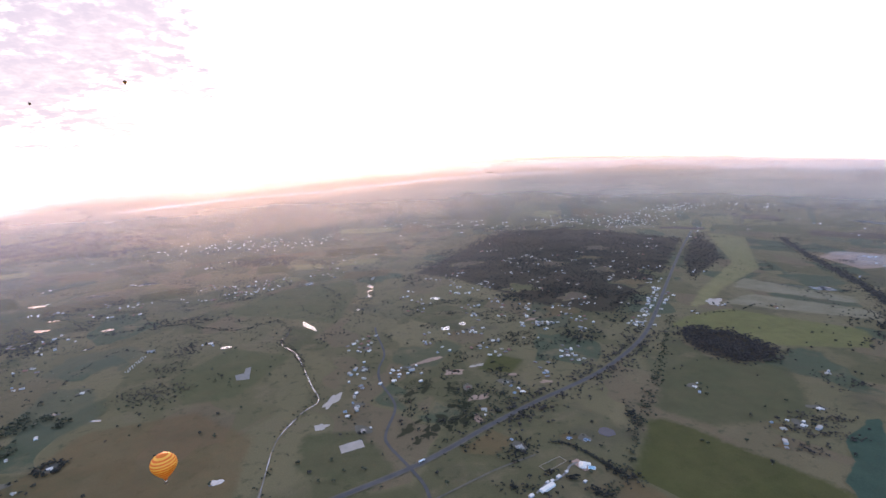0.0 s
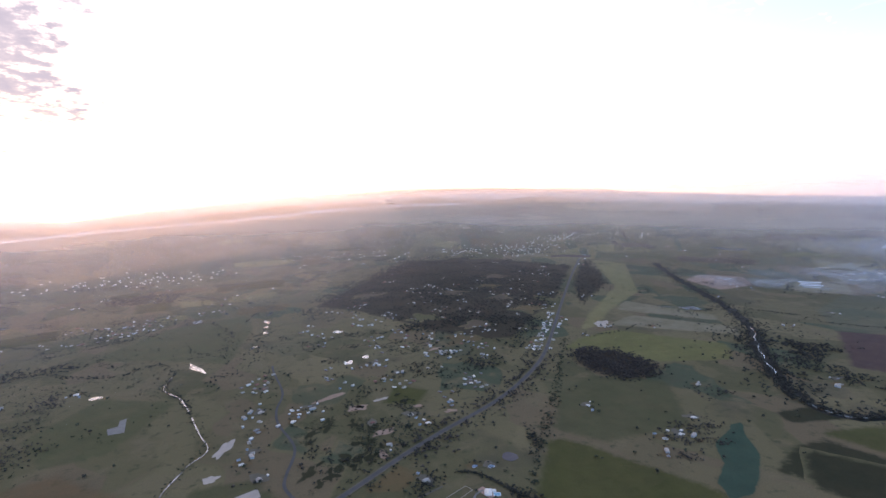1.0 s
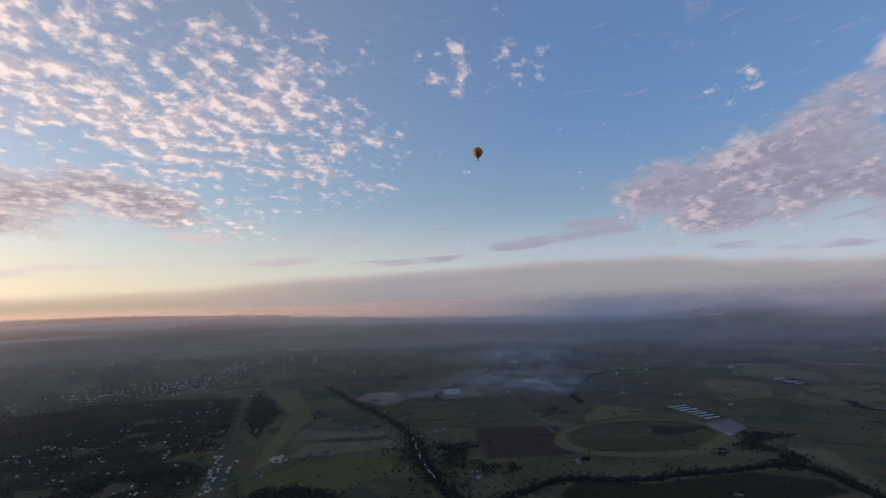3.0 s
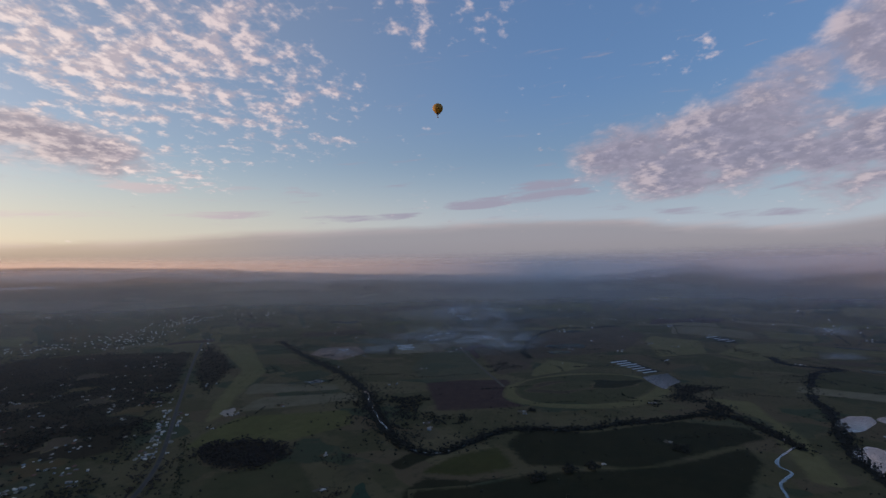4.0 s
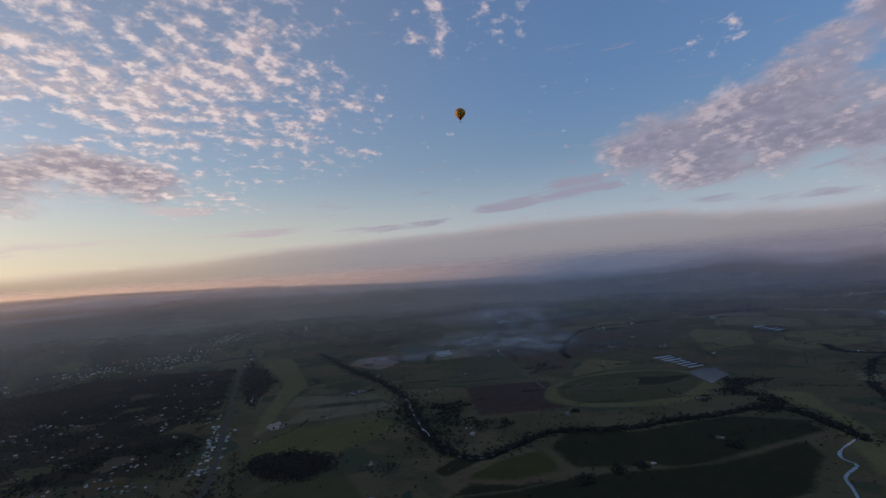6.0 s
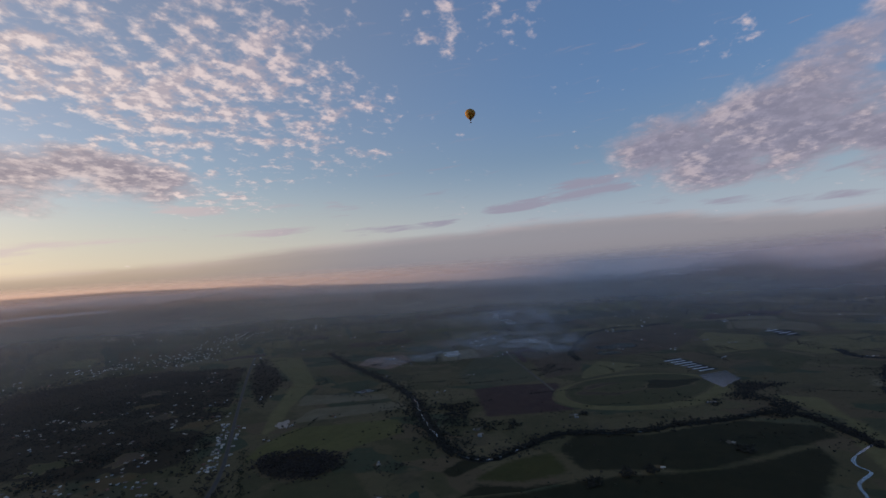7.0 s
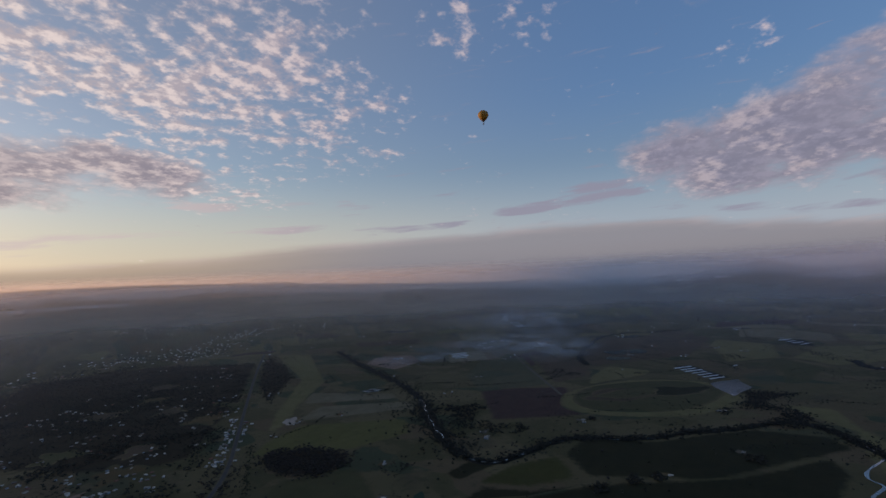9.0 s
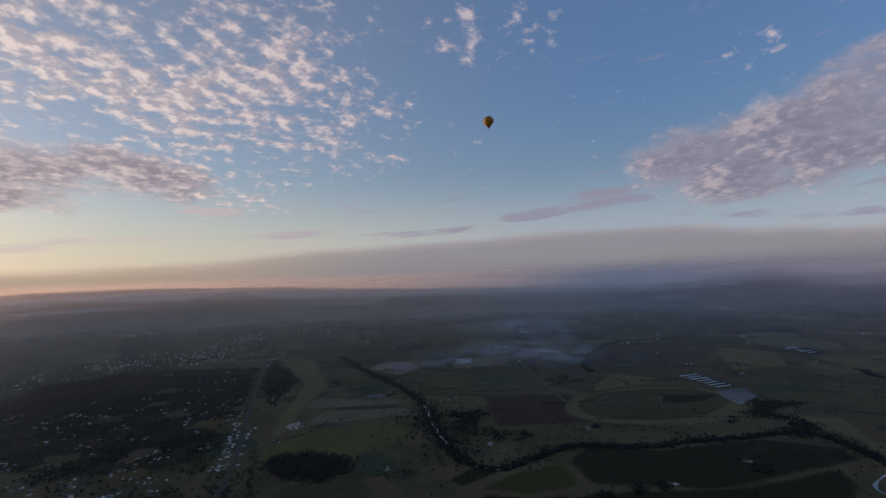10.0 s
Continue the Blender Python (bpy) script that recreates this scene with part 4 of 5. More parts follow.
def settle(ob, x, y, turn, size=0.0):
    """Stand a building at its place: the first one of a kind is moved there, the others are copies."""
    BUILT.append((x, y))
    x, y = (float(q) for q in grid(x, y))
    m = pose(x, y, float(height(x, y)) + 0.02, 0, 0, turn)
    m = m @ Matrix.Scale(size or SIZES.uniform(0.66, 1.0), 4)
    if ob in FARHOUSE and math.hypot(x, y) > FAR_HOMES:
        REMOTE.append((ob, m))
        return ob
    if ob.name in used:
        ob = copy_thing(ob, m)
    used.add(ob.name)
    ob.matrix_basis = m
    return ob


rnd = random.Random(11)


def homestead(x, y, turn, house=None, sheds=1):
    YARDS.append((x, y))
    settle(NEAR[rnd.randrange(5) if house is None else house], x, y, turn)
    for k in range(sheds):
        a = radians(turn + rnd.choice((0, 90, 180, 270)) + rnd.uniform(-25, 25))
        d = rnd.uniform(10, 20)
        settle(rnd.choice((SHEDS[0], SHEDS[2], SHEDS[2], SHEDS[3], SHEDS[1], SHEDS[2])), x + d * math.cos(a), y + d * math.sin(a), turn + rnd.choice((0, 90)))


for x, y, turn, kind, extra in (  # farms and houses one can tell apart
        (450, 677, -30, 2, 2), (679, 685, 40, 0, 1), (518, 549, 30, 2, 3), (487, 546, 10, 0, 1), (574, 585, 20, 2, 0), (459, 506, 60, 1, 1), (765, 1065, 20, 0, 2),
        (870, 1026, 0, 3, 1), (144, 558, 30, 0, 1), (211, 568, 60, 4, 0), (231, 561, 40, 4, 0), (119, 660, 0, 0, 1), (108, 735, 10, 3, 0), (188, 706, 30, 2, 2),
        (169, 743, 40, 0, 1), (242, 752, 10, 1, 2), (306, 834, 0, 2, 3), (313, 1016, 20, 0, 3), (-51, 628, -70, 0, 1), (-75, 673, 10, 2, 1), (-63, 701, 20, 0, 2), (-58, 760, 60, 1, 1),
        (-59, 833, 70, 0, 2), (1, 805, 15, 2, 2), (19, 829, 10, 1, 2), (-9, 780, 80, 2, 1), (-58, 937, 40, 3, 2), (125, 989, 10, 0, 2), (159, 1003, 10, 2, 1), (157, 910, 30, 0, 2),
        (189, 934, 70, 2, 1), (-381, 1028, 20, 2, 2), (-426, 602, 30, 2, 0), (-436, 557, 0, 0, 0), (-470, 568, 60, 4, 0), (-638, 854, 30, 0, 2), (-513, 823, 20, 2, 0), (672, 1018, 10, 0, 1),
        (1320, 215, 20, 0, 1), (1279, -219, 40, 2, 3), (1052, 147, 10, 0, 0), (884, 231, 0, 2, 0), (1106, 470, 20, 0, 1), (905, 600, 30, 0, 2), (930, 620, 30, 1, 1), (1180, 900, 20, 1, 2),
        (2000, -120, 0, 2, 2), (1900, -330, 30, 0, 2), (1400, 960, 10, 0, 1), (1980, 640, 0, 2, 1)):
    homestead(x, y, turn, kind, extra)
for k in range(110):  # houses along the highway
    f = rnd.random()
    side, off = (-1, rnd.uniform(9, 29)) if k < 96 else (1, rnd.uniform(9, 18))
    x, y = 518 + f * 205 + side * off * 0.82, 945 + f * 296 - side * off * 0.57
    if all((x - a) ** 2 + (y - b) ** 2 > 62 for a, b in BUILT):
        settle(rnd.choice((NEAR[0], NEAR[2], FARHOUSE[0], FARHOUSE[1], FARHOUSE[2], FARHOUSE[2], SHEDS[1], SHEDS[0])), x, y, 55 + rnd.choice((0, 90)) + rnd.gauss(0, 5))
for bx, by in ((905, 1400), (922, 1420), (940, 1400)):
    settle(SHEDS[1], bx, by, 50)
for cx, cy, sx, sy, n in (  # loose hamlets
        (330, 1120, 150, 130, 56), (560, 1420, 240, 260, 90), (180, 1400, 130, 160, 36), (120, 1180, 120, 90, 18), (-415, 1500, 110, 60, 26), (-540, 1550, 90, 60, 16), (-380, 1610, 60, 40, 12), (-330, 1950, 200, 120, 12),
        (-620, 1880, 120, 60, 12), (-740, 1100, 90, 60, 14), (-640, 960, 60, 70, 8), (-530, 640, 40, 90, 14), (-1010, 1750, 260, 260, 16), (900, 1950, 220, 240, 30), (300, 900, 70, 60, 9), (-62, 930, 12, 80, 22), (60, 930, 60, 80, 6),
        (5, 808, 22, 18, 12), (-60, 760, 16, 60, 8), (250, 790, 60, 40, 8), (1900, 1700, 300, 300, 8), (2450, -250, 300, 300, 12), (2500, 400, 300, 200, 8), (150, 900, 40, 30, 9), (160, 1000, 40, 40, 9), (310, 835, 20, 15, 7),
        (315, 1015, 22, 16, 7), (400, 980, 60, 60, 12), (480, 1120, 70, 90, 16), (330, 1330, 120, 60, 18), (150, 1580, 90, 120, 18), (520, 1700, 160, 140, 26), (760, 1560, 60, 120, 12), (1010, 1850, 40, 90, 10), (300, 2050, 120, 120, 12),
        (1500, 1200, 500, 400, 14), (1700, 500, 400, 400, 10), (2600, 700, 500, 600, 18), (2100, 1900, 500, 400, 18), (3000, 1500, 400, 600, 14), (3100, -100, 400, 500, 14), (1500, 2300, 300, 200, 30), (700, 2550, 300, 120, 30), (-230, 1750, 120, 160, 10), (-1180, 1250, 120, 120, 10), (-830, 1420, 110, 60, 10), (-512, 1406, 50, 26, 14), (-434, 1457, 60, 24, 18), (-372, 1536, 50, 26, 12), (-679, 1387, 40, 24, 8), (-705, 1292, 50, 24, 8), (-902, 1332, 50, 30, 8), (-249, 1629, 40, 24, 8),
        (-199, 1861, 60, 30, 8), (-702, 1127, 40, 30, 8), (-752, 2342, 130, 50, 16), (-600, 2480, 160, 50, 22)):
    for k in range(n):
        if k % 3 == 0:  # houses stand in twos and threes
            hx, hy = rnd.gauss(cx, sx * 0.6), rnd.gauss(cy, sy * 0.6)
        x, y = hx + rnd.gauss(0, 11), hy + rnd.gauss(0, 11)
        if any((x - a) ** 2 + (y - b) ** 2 < 85 for a, b in BUILT):
            continue
        pick = rnd.random()
        settle(FARHOUSE[0] if pick < 0.24 else FARHOUSE[1] if pick < 0.38 else FARHOUSE[2] if pick < 0.64 else FARHOUSE[3] if pick < 0.76 else SHEDS[rnd.randrange(4)], x, y, rnd.choice((0, 90)) + rnd.gauss(30, 14))


def estate():
    """A large house with paved court, pool, fenced arena, long stable and hedges beside the bright paddock."""
    patch("paved_court", [(196, 520), (205, 524), (208, 519), (219, 503), (205, 499), (200, 508)], BRICKS, 0.86, "terracotta paved court round a house", "court", soft=False)
    settle(house_template(22, 13, 4.5, WALLS[2], ROOFS[1], True, "large white country house with pale roof and paved court"), 207, 510, 68, 0.95)
    x, y = (float(q) for q in grid(215, 504))
    pool = new("swimming_pool")
    tagged(pool, "pale blue rectangular swimming pool beside a house", "pool")
    part("surround", solid_box(-7, 7, -9, 9, 0, 0.25), TRIM, pool)
    part("water_surface", solid_box(-6, 6, -8, 8, 0.26, 0.30), POOLBLUE, pool)
    pool.matrix_basis = pose(x, y, 0.9, 0, 0, 68) @ Matrix.Scale(0.8, 4)
    ribbon("road", [(203, 517), (192, 512), (182, 499), (168, 489), (155, 484), (140, 470)], 4.5, SLAB, 0.88, "pale gravel drive to a large house", "road")
    settle(shed_template(34, 10, 4.5, WALLS[2], ROOFS[1], "long white-roofed stable beside a drive", "stable"), 154, 476, 33, 1.0)
    for px, py, n in ((172, 493, 0), (163, 488, 2), (157, 486, 2), (184, 501, 2), (198, 481, 2), (133, 466, 0)):
        settle(SHEDS[n], px, py, 33, 0.8)
    corners = [tuple(float(q) for q in grid(*p)) for p in ((157, 516), (186, 531), (191, 521), (162, 504))]
    fence = new("fence")
    tagged(fence, "low pale rail fence round a grass arena", "fence")
    for (x0, y0), (x1, y1) in zip(corners, corners[1:] + corners[:1]):
        n = max(2, int(math.hypot(x1 - x0, y1 - y0) / 6))
        way = math.degrees(math.atan2(y1 - y0, x1 - x0))
        rail = part("rail", solid_box(0, math.hypot(x1 - x0, y1 - y0), -0.45, 0.45, 0.9, 1.15), SAND, fence)
        rail.matrix_basis = pose(x0, y0, 0.5, 0, 0, way)
        for k in range(n):
            post = part("post", POST(), SAND, fence)
            post.matrix_basis = pose(x0 + (x1 - x0) * k / n, y0 + (y1 - y0) * k / n, 0.2)
    patch("pond", outline(264, 575, 11, 11, 0, 0.08, 5, 24), MUD, 0.86, "round dark almost dry dam", "pond", soft=False)


def POST():
    return solid_box(-0.3, 0.3, -0.3, 0.3, 0, 1.4)


def truck():
    """A white box truck with cab and six wheels."""
    top = new("truck")
    tagged(top, "white box truck driving on the asphalt highway", "truck")
    part("trailer", solid_box(-9, 3.2, -1.25, 1.25, 1.1, 4.0), TRIM, top, "white cargo box")
    cab = part("cab", solid_box(3.6, 6.2, -1.2, 1.2, 0.7, 3.4), WALLS[2], top)
    part("windscreen", solid_box(6.21, 6.26, -1.05, 1.05, 2.0, 3.1), GLASS, cab)
    for x in (-7.5, -6.2, 4.7):
        for y in (-1.15, 1.15):
            bm = bmesh.new()
            bmesh.ops.create_cone(bm, cap_ends=True, segments=14, radius1=0.52, radius2=0.52, depth=0.35)
            wheel = part("wheel", bm, RUBBER, top)
            wheel.matrix_basis = pose(x, y, 0.52, 90)
    x, y = (float(q) for q in grid(23, 547))
    top.matrix_basis = pose(x, y, 0.92, 0, 0, 34)


BRICKS = material("terracotta_paving", [(0.34, 0.20, 0.14), (0.28, 0.17, 0.12)], 0.2, 2.0, 0.85)
POOLBLUE = material("blue_pool_water", [(0.16, 0.34, 0.40), (0.14, 0.30, 0.36)], 0.2, 1.0, 0.1)
MUD = material("dark_wet_mud", [(0.050, 0.042, 0.046), (0.040, 0.034, 0.038)], 0.1, 1.0, 0.5)
RUBBER = material("black_rubber", [(0.02, 0.02, 0.02), (0.03, 0.03, 0.03)], 1.0, 6.0, 0.8)
estate()
truck()
# a small nursery: one large shed and two rows of huts
settle(shed_template(30, 16, 5.5, WALLS[3], ROOFS[2], "large grey-roofed nursery shed"), -486, 1002, 10)
HUT = shed_template(3.6, 2.8, 2.2, WALLS[2], ROOFS[1], "small white hut in a row", "hut")
for k in range(9):
    for side in (0, 1):
        settle(HUT, -489 + side * 5 + k * 0.4, 975 - k * 9, 12)
# long poultry sheds in a row, and a far glasshouse
PALE_METAL = material("bright_metal_roof", [(0.78, 0.76, 0.74), (0.66, 0.65, 0.64)], 0.1, 1.0, 0.45, object_space=True)
LONG = shed_template(120, 13, 3.6, WALLS[3], PALE_METAL, "long low poultry shed with pale metal roof", "poultry_shed")
# Dark sheets that paint the gaps between and round the pale roofs.
patch("shed_yard", [(1815, 430), (1850, 395), (1700, 255), (1655, 285)], SHADE, 0.86, "dark sheet in the gaps between poultry sheds", "yard", soft=False)
patch("shed_yard", [(2590, 190), (2580, 110), (2400, 60), (2410, 140)], SHADE, 1.3, "dark sheet round far sheds", "yard", soft=False)
for px, py, turn in ((1826, 1052, 40), (2729, 370, 30), (2760, 385, 30), (2790, 372, 60), (2978, 289, 20), (3047, 102, 10), (1896, 267, -20)):
    settle(LONG, px, py, turn, 0.42)
for k in range(7):
    settle(LONG, 1799 - k * 20.7, 406 - k * 20, -37)
for k in range(4):
    settle(LONG, 2530 - k * 28, 165 - k * 24, -38)
for k in range(5):
    settle(LONG, 2590 + k * 26, 1440 + k * 24, -30)
for k in range(4):
    settle(LONG, 1690 + k * 26, 1230 + k * 22, -40)


def far_town():
    """Roofs of the distant town, too small to tell apart."""
    r = random.Random(5)
    v, f = [], []
    for cx, cy, s, n in ((1250, 2560, 110, 110), (1650, 2750, 90, 60), (960, 2650, 90, 40), (300, 2700, 160, 26), (-520, 2450, 160, 50), (-900, 2350, 120, 26), (1430, 3300, 160, 50), (2000, 2600, 120, 20), (2900, 900, 200, 14), (3000, -300, 200, 12)):
        for _ in range(n):
            x, y = (float(q) for q in grid(r.gauss(cx, s), r.gauss(cy, s * 0.7)))
            z = float(height(x, y))
            a, L, W, h = r.uniform(0.3, 0.8), r.uniform(4.5, 7.5), r.uniform(3, 4.5), 3.0
            c, d = math.cos(a), math.sin(a)
            i = len(v)
            for zz, (p, q) in ((0, (-1, -1)), (0, (1, -1)), (0, (1, 1)), (0, (-1, 1)), (h, (-1, -1)), (h, (1, -1)), (h, (1, 1)), (h, (-1, 1)), (h + 2, (-0.6, 0)), (h + 2, (0.6, 0))):
                v.append((x + p * L * c - q * W * d, y + p * L * d + q * W * c, z + zz))
            f += [(i, i + 1, i + 5, i + 4), (i + 1, i + 2, i + 6, i + 5), (i + 2, i + 3, i + 7, i + 6), (i + 3, i, i + 4, i + 7), (i + 4, i + 5, i + 9, i + 8), (i + 6, i + 7, i + 8, i + 9),
                  (i + 5, i + 6, i + 9, i + 9), (i + 7, i + 4, i + 8, i + 8)]
    quads = [q for q in f if len(set(q)) == 4]
    tagged(new("distant_town", mesh_of("distant_town", v, quads, WALLS[0])), "pale roofs of a distant town in haze", "town", kind="stuff")


far_town()


def remote_houses():
    mats = []
    bm = bmesh.new()
    for ob, m in REMOTE:
        for piece in ob.children:
            me = piece.data
            start = len(bm.verts), len(bm.faces)
            bm.from_mesh(me)
            bm.verts.ensure_lookup_table(), bm.faces.ensure_lookup_table()
            for v in bm.verts[start[0]:]:
                v.co = m @ v.co
            if me.materials[0] not in mats:
                mats.append(me.materials[0])
            for f in bm.faces[start[1]:]:
                f.material_index = mats.index(me.materials[0])
    me = bpy.data.meshes.new("remote_houses")
    bm.to_mesh(me)
    bm.free()
    for q in mats:
        me.materials.append(q)
    tagged(new("remote_houses", me), "small far houses with pale, grey and red roofs", "houses", kind="stuff")


remote_houses()

# ---- trees ----
ICO = bmesh.new()
bmesh.ops.create_icosphere(ICO, subdivisions=1, radius=1.0)
ICO_V = np.array([v.co[:] for v in ICO.verts])
ICO_F = np.array([[v.index for v in f.verts] for f in ICO.faces])
ICO.free()


def crown_shape(seed, clumps, tall):
    """Leaf clumps set round a few limbs, as (verts, triangles), for a crown about 1 wide."""
    r = np.random.RandomState(seed)
    vs, fs = [], []
    for k in range(clumps):
        a = k * 2.4 + r.uniform(-0.5, 0.5)
        d = 0.36 * math.sqrt((k + 0.4) / clumps) + r.uniform(-0.05, 0.05)
        c = np.array([d * math.cos(a), d * math.sin(a), tall * (0.42 + 0.34 * r.rand() - 0.25 * d)])
        size = r.uniform(0.13, 0.24)
        q = ICO_V * (1 + r.uniform(-0.32, 0.32, (len(ICO_V), 1))) * size * np.array([1, 1, r.uniform(0.6, 0.95)])
        fs.append(ICO_F + sum(len(x) for x in vs))
        vs.append(q + c)
    return np.concatenate(vs), np.concatenate(fs)


def trunk_shape(seed, tall):
    """A tapered trunk that forks into limbs."""
    r = random.Random(seed)
    bm = bmesh.new()

    def limb(p, q, a, b):
        way = (Vector(q) - Vector(p)).to_track_quat("Z", "Y").to_matrix()
        rings = []
        for o, w in ((p, a), (q, b)):
            rings.append([bm.verts.new(Vector(o) + way @ Vector((w * math.cos(k * math.pi / 2.5), w * math.sin(k * math.pi / 2.5), 0))) for k in range(5)])
        for k in range(5):
            bm.faces.new((rings[0][k], rings[0][(k + 1) % 5], rings[1][(k + 1) % 5], rings[1][k]))

    fork = (r.uniform(-0.03, 0.03), r.uniform(-0.03, 0.03), tall * 0.3)
    limb((0, 0, -0.02), fork, 0.045, 0.032)
    for k in range(4):
        a = k * 1.6 + r.uniform(-0.4, 0.4)
        limb(fork, (0.25 * math.cos(a), 0.25 * math.sin(a), tall * r.uniform(0.5, 0.65)), 0.024, 0.008)
    return bm


def tree_template(seed, tall, leaf, label):
    top = new("tree")
    tagged(top, label, "tree", "trees of the valley")
    part("trunk", trunk_shape(seed, tall), BARK, top)
    v, f = crown_shape(seed, 11, tall)
    ob = new("crown", mesh_of("crown", v, f, leaf))
    ob.parent = top
    return top


TREES = [tree_template(s, t, LEAF[m], n) for s, t, m, n in (
    (1, 1.1, 0, "dark spreading eucalypt standing in grass"), (2, 1.35, 0, "tall dark eucalypt with an open crown"), (3, 1.0, 1, "olive-green paddock tree with a rounded crown"), (4, 1.25, 1, "olive-green eucalypt beside a house"),
    (5, 0.95, 2, "brownish tree with a small sparse crown"))]


def plant(x, y, size, kind):
    t = TREES[kind]
    m = Matrix.Translation((x, y, float(height(x, y)))) @ Matrix.Rotation(x * 7 + y, 4, "Z") @ Matrix.Scale(size, 4)
    if t.name in used:
        ob = copy_thing(t, m)
        ob.matrix_basis = m
    else:
        used.add(t.name)
        t.matrix_basis = m


BUILT_XY = np.stack(grid(*np.array(BUILT).T), 1)
WET = np.array([tuple(p[:2]) for line in (HIGHWAY, SIDE) for p in spline(line, 8.0)])
CHANNEL = np.array([tuple(p[:2]) for line in (CREEK, BROOK, STREAM, CANAL[3:6]) for p in spline(line, 8.0)])


def clear_of(p, others, gap):
    keep = np.ones(len(p), bool)
    for k in range(0, len(p), 2000):
        d = ((p[k:k + 2000, None, :] - others[None]) ** 2).sum(-1).min(1)
        keep[k:k + 2000] = d > gap * gap
    return p[keep]


RS = np.random.RandomState(21)
VALUE = RS.rand(64, 64)


def drift(p, size, seed=0):
    """Smooth value noise from 0 to 1."""
    q = p / size + seed * 7.3
    i = np.floor(q).astype(int)
    f = q - i
    f = f * f * (3 - 2 * f)
    g = lambda a, b: VALUE[(i[:, 0] + a) % 64, (i[:, 1] + b) % 64]
    return (g(0, 0) * (1 - f[:, 0]) + g(1, 0) * f[:, 0]) * (1 - f[:, 1]) + (g(0, 1) * (1 - f[:, 0]) + g(1, 1) * f[:, 0]) * f[:, 1]


def inside(p, poly):
    poly = np.array(poly, float)
    hit = np.zeros(len(p), bool)
    for (x0, y0), (x1, y1) in zip(poly, np.roll(poly, -1, 0)):
        cross = ((y0 > p[:, 1]) != (y1 > p[:, 1])) & (p[:, 0] < (x1 - x0) * (p[:, 1] - y0) / (y1 - y0 + 1e-9) + x0)
        hit ^= cross
    return hit


def scatter(poly, n, gaps=0.0, size=70.0, seed=0, stray=9.0):
    a = np.array(poly, float)
    lo, hi = a.min(0), a.max(0)
    p = RS.rand(int(n), 2) * (hi - lo) + lo
    p = p[inside(p, poly)]
    if gaps:
        p = p[0.6 * drift(p, size, seed) + 0.4 * drift(p, size * 0.35, seed + 2) > gaps]
    p = p + RS.randn(len(p), 2) * stray
    return np.stack(grid(*p.T), 1)


def along(points, n, spread):
    line = np.array([tuple(q[:2]) for q in spline(points, 5.0)])
    k = RS.randint(0, len(line), n)
    return line[k] + RS.randn(n, 2) * spread * UNIT


LIGHT = [crown_shape(30 + k, 4, 1.0 + 0.12 * (k % 3)) for k in range(6)]
SPARSE = [crown_shape(50 + k, 2, 0.9) for k in range(6)]


def woods(name, p, sizes, leaf, label, gap=7.0, dry=True, far=False):
    """A stand of trees, as one mesh."""
    p = clear_of(p, BUILT_XY, 15.0 if dry else 11.0)
    p = clear_of(p, WET, 12.0)
    p = clear_of(p, CHANNEL, gap)
    vs, fs, total = [], [], 0
    z = height(p[:, 0], p[:, 1])
    for k, (x, y) in enumerate(p):
        v, f = (SPARSE if far or math.hypot(x, y) > 2350 else LIGHT)[RS.randint(6)]
        s = RS.uniform(*sizes)
        a = RS.uniform(0, 6.28)
        c, d = math.cos(a), math.sin(a)
        q = v * s
        vs.append(np.stack([x + q[:, 0] * c - q[:, 1] * d, y + q[:, 0] * d + q[:, 1] * c, z[k] + q[:, 2] - 0.12 * s], 1))
        fs.append(f + total)
        total += len(v)
    if vs:
        tagged(new(name, mesh_of(name, np.concatenate(vs), np.concatenate(fs), leaf)), label, "trees", kind="stuff")


GLADE_PLAN = [(661, 1493), (661, 1318), (800, 1390), (805, 1887), (469, 1215), (384, 1107), (350, 1330), (540, 1640), (250, 1700), (700, 1700)]
GLADES = np.stack(grid(*np.array(GLADE_PLAN, float).T), 1)
FOREST = [(0, 1531), (75, 1374), (160, 1471), (249, 1308), (266, 1148), (325, 1016), (338, 886), (406, 909), (480, 965), (569, 1098), (640, 1200), (776, 1345), (1035, 1720), (1240, 2000), (1142, 2150), (926, 2474), (559, 2450), (214, 1982)]
# Dark floors: litter, with the shade between the crowns painted into its colour.
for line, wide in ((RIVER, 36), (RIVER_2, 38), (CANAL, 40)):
    ribbon("woodland_floor", line, wide, SHADE, 0.76, "leaf litter under river trees, shade painted in", "ground", 0.5, 4)
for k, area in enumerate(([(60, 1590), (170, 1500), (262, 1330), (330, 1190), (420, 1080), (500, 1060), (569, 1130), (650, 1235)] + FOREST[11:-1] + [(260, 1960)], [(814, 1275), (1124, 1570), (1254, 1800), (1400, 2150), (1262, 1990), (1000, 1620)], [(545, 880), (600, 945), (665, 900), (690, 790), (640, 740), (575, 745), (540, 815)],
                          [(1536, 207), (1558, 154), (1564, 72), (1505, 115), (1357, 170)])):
    patch("woodland_floor", ragged(area, 26, 8), LITTER_SHADE, 0.74 + 0.003 * k, "leaf litter under dense trees, shade painted in", "ground", edge=45.0)
for k, (x, y) in enumerate(GLADE_PLAN):
    patch("glade", outline(x, y, 44 + k % 3 * 10, 30 + k % 4 * 7, k * 50, 0.5, k), (FALLOW, BROWN, GREEN, FALLOW)[k % 4], 0.765 + 0.002 * k, "grassy clearing in the woodland", "field")
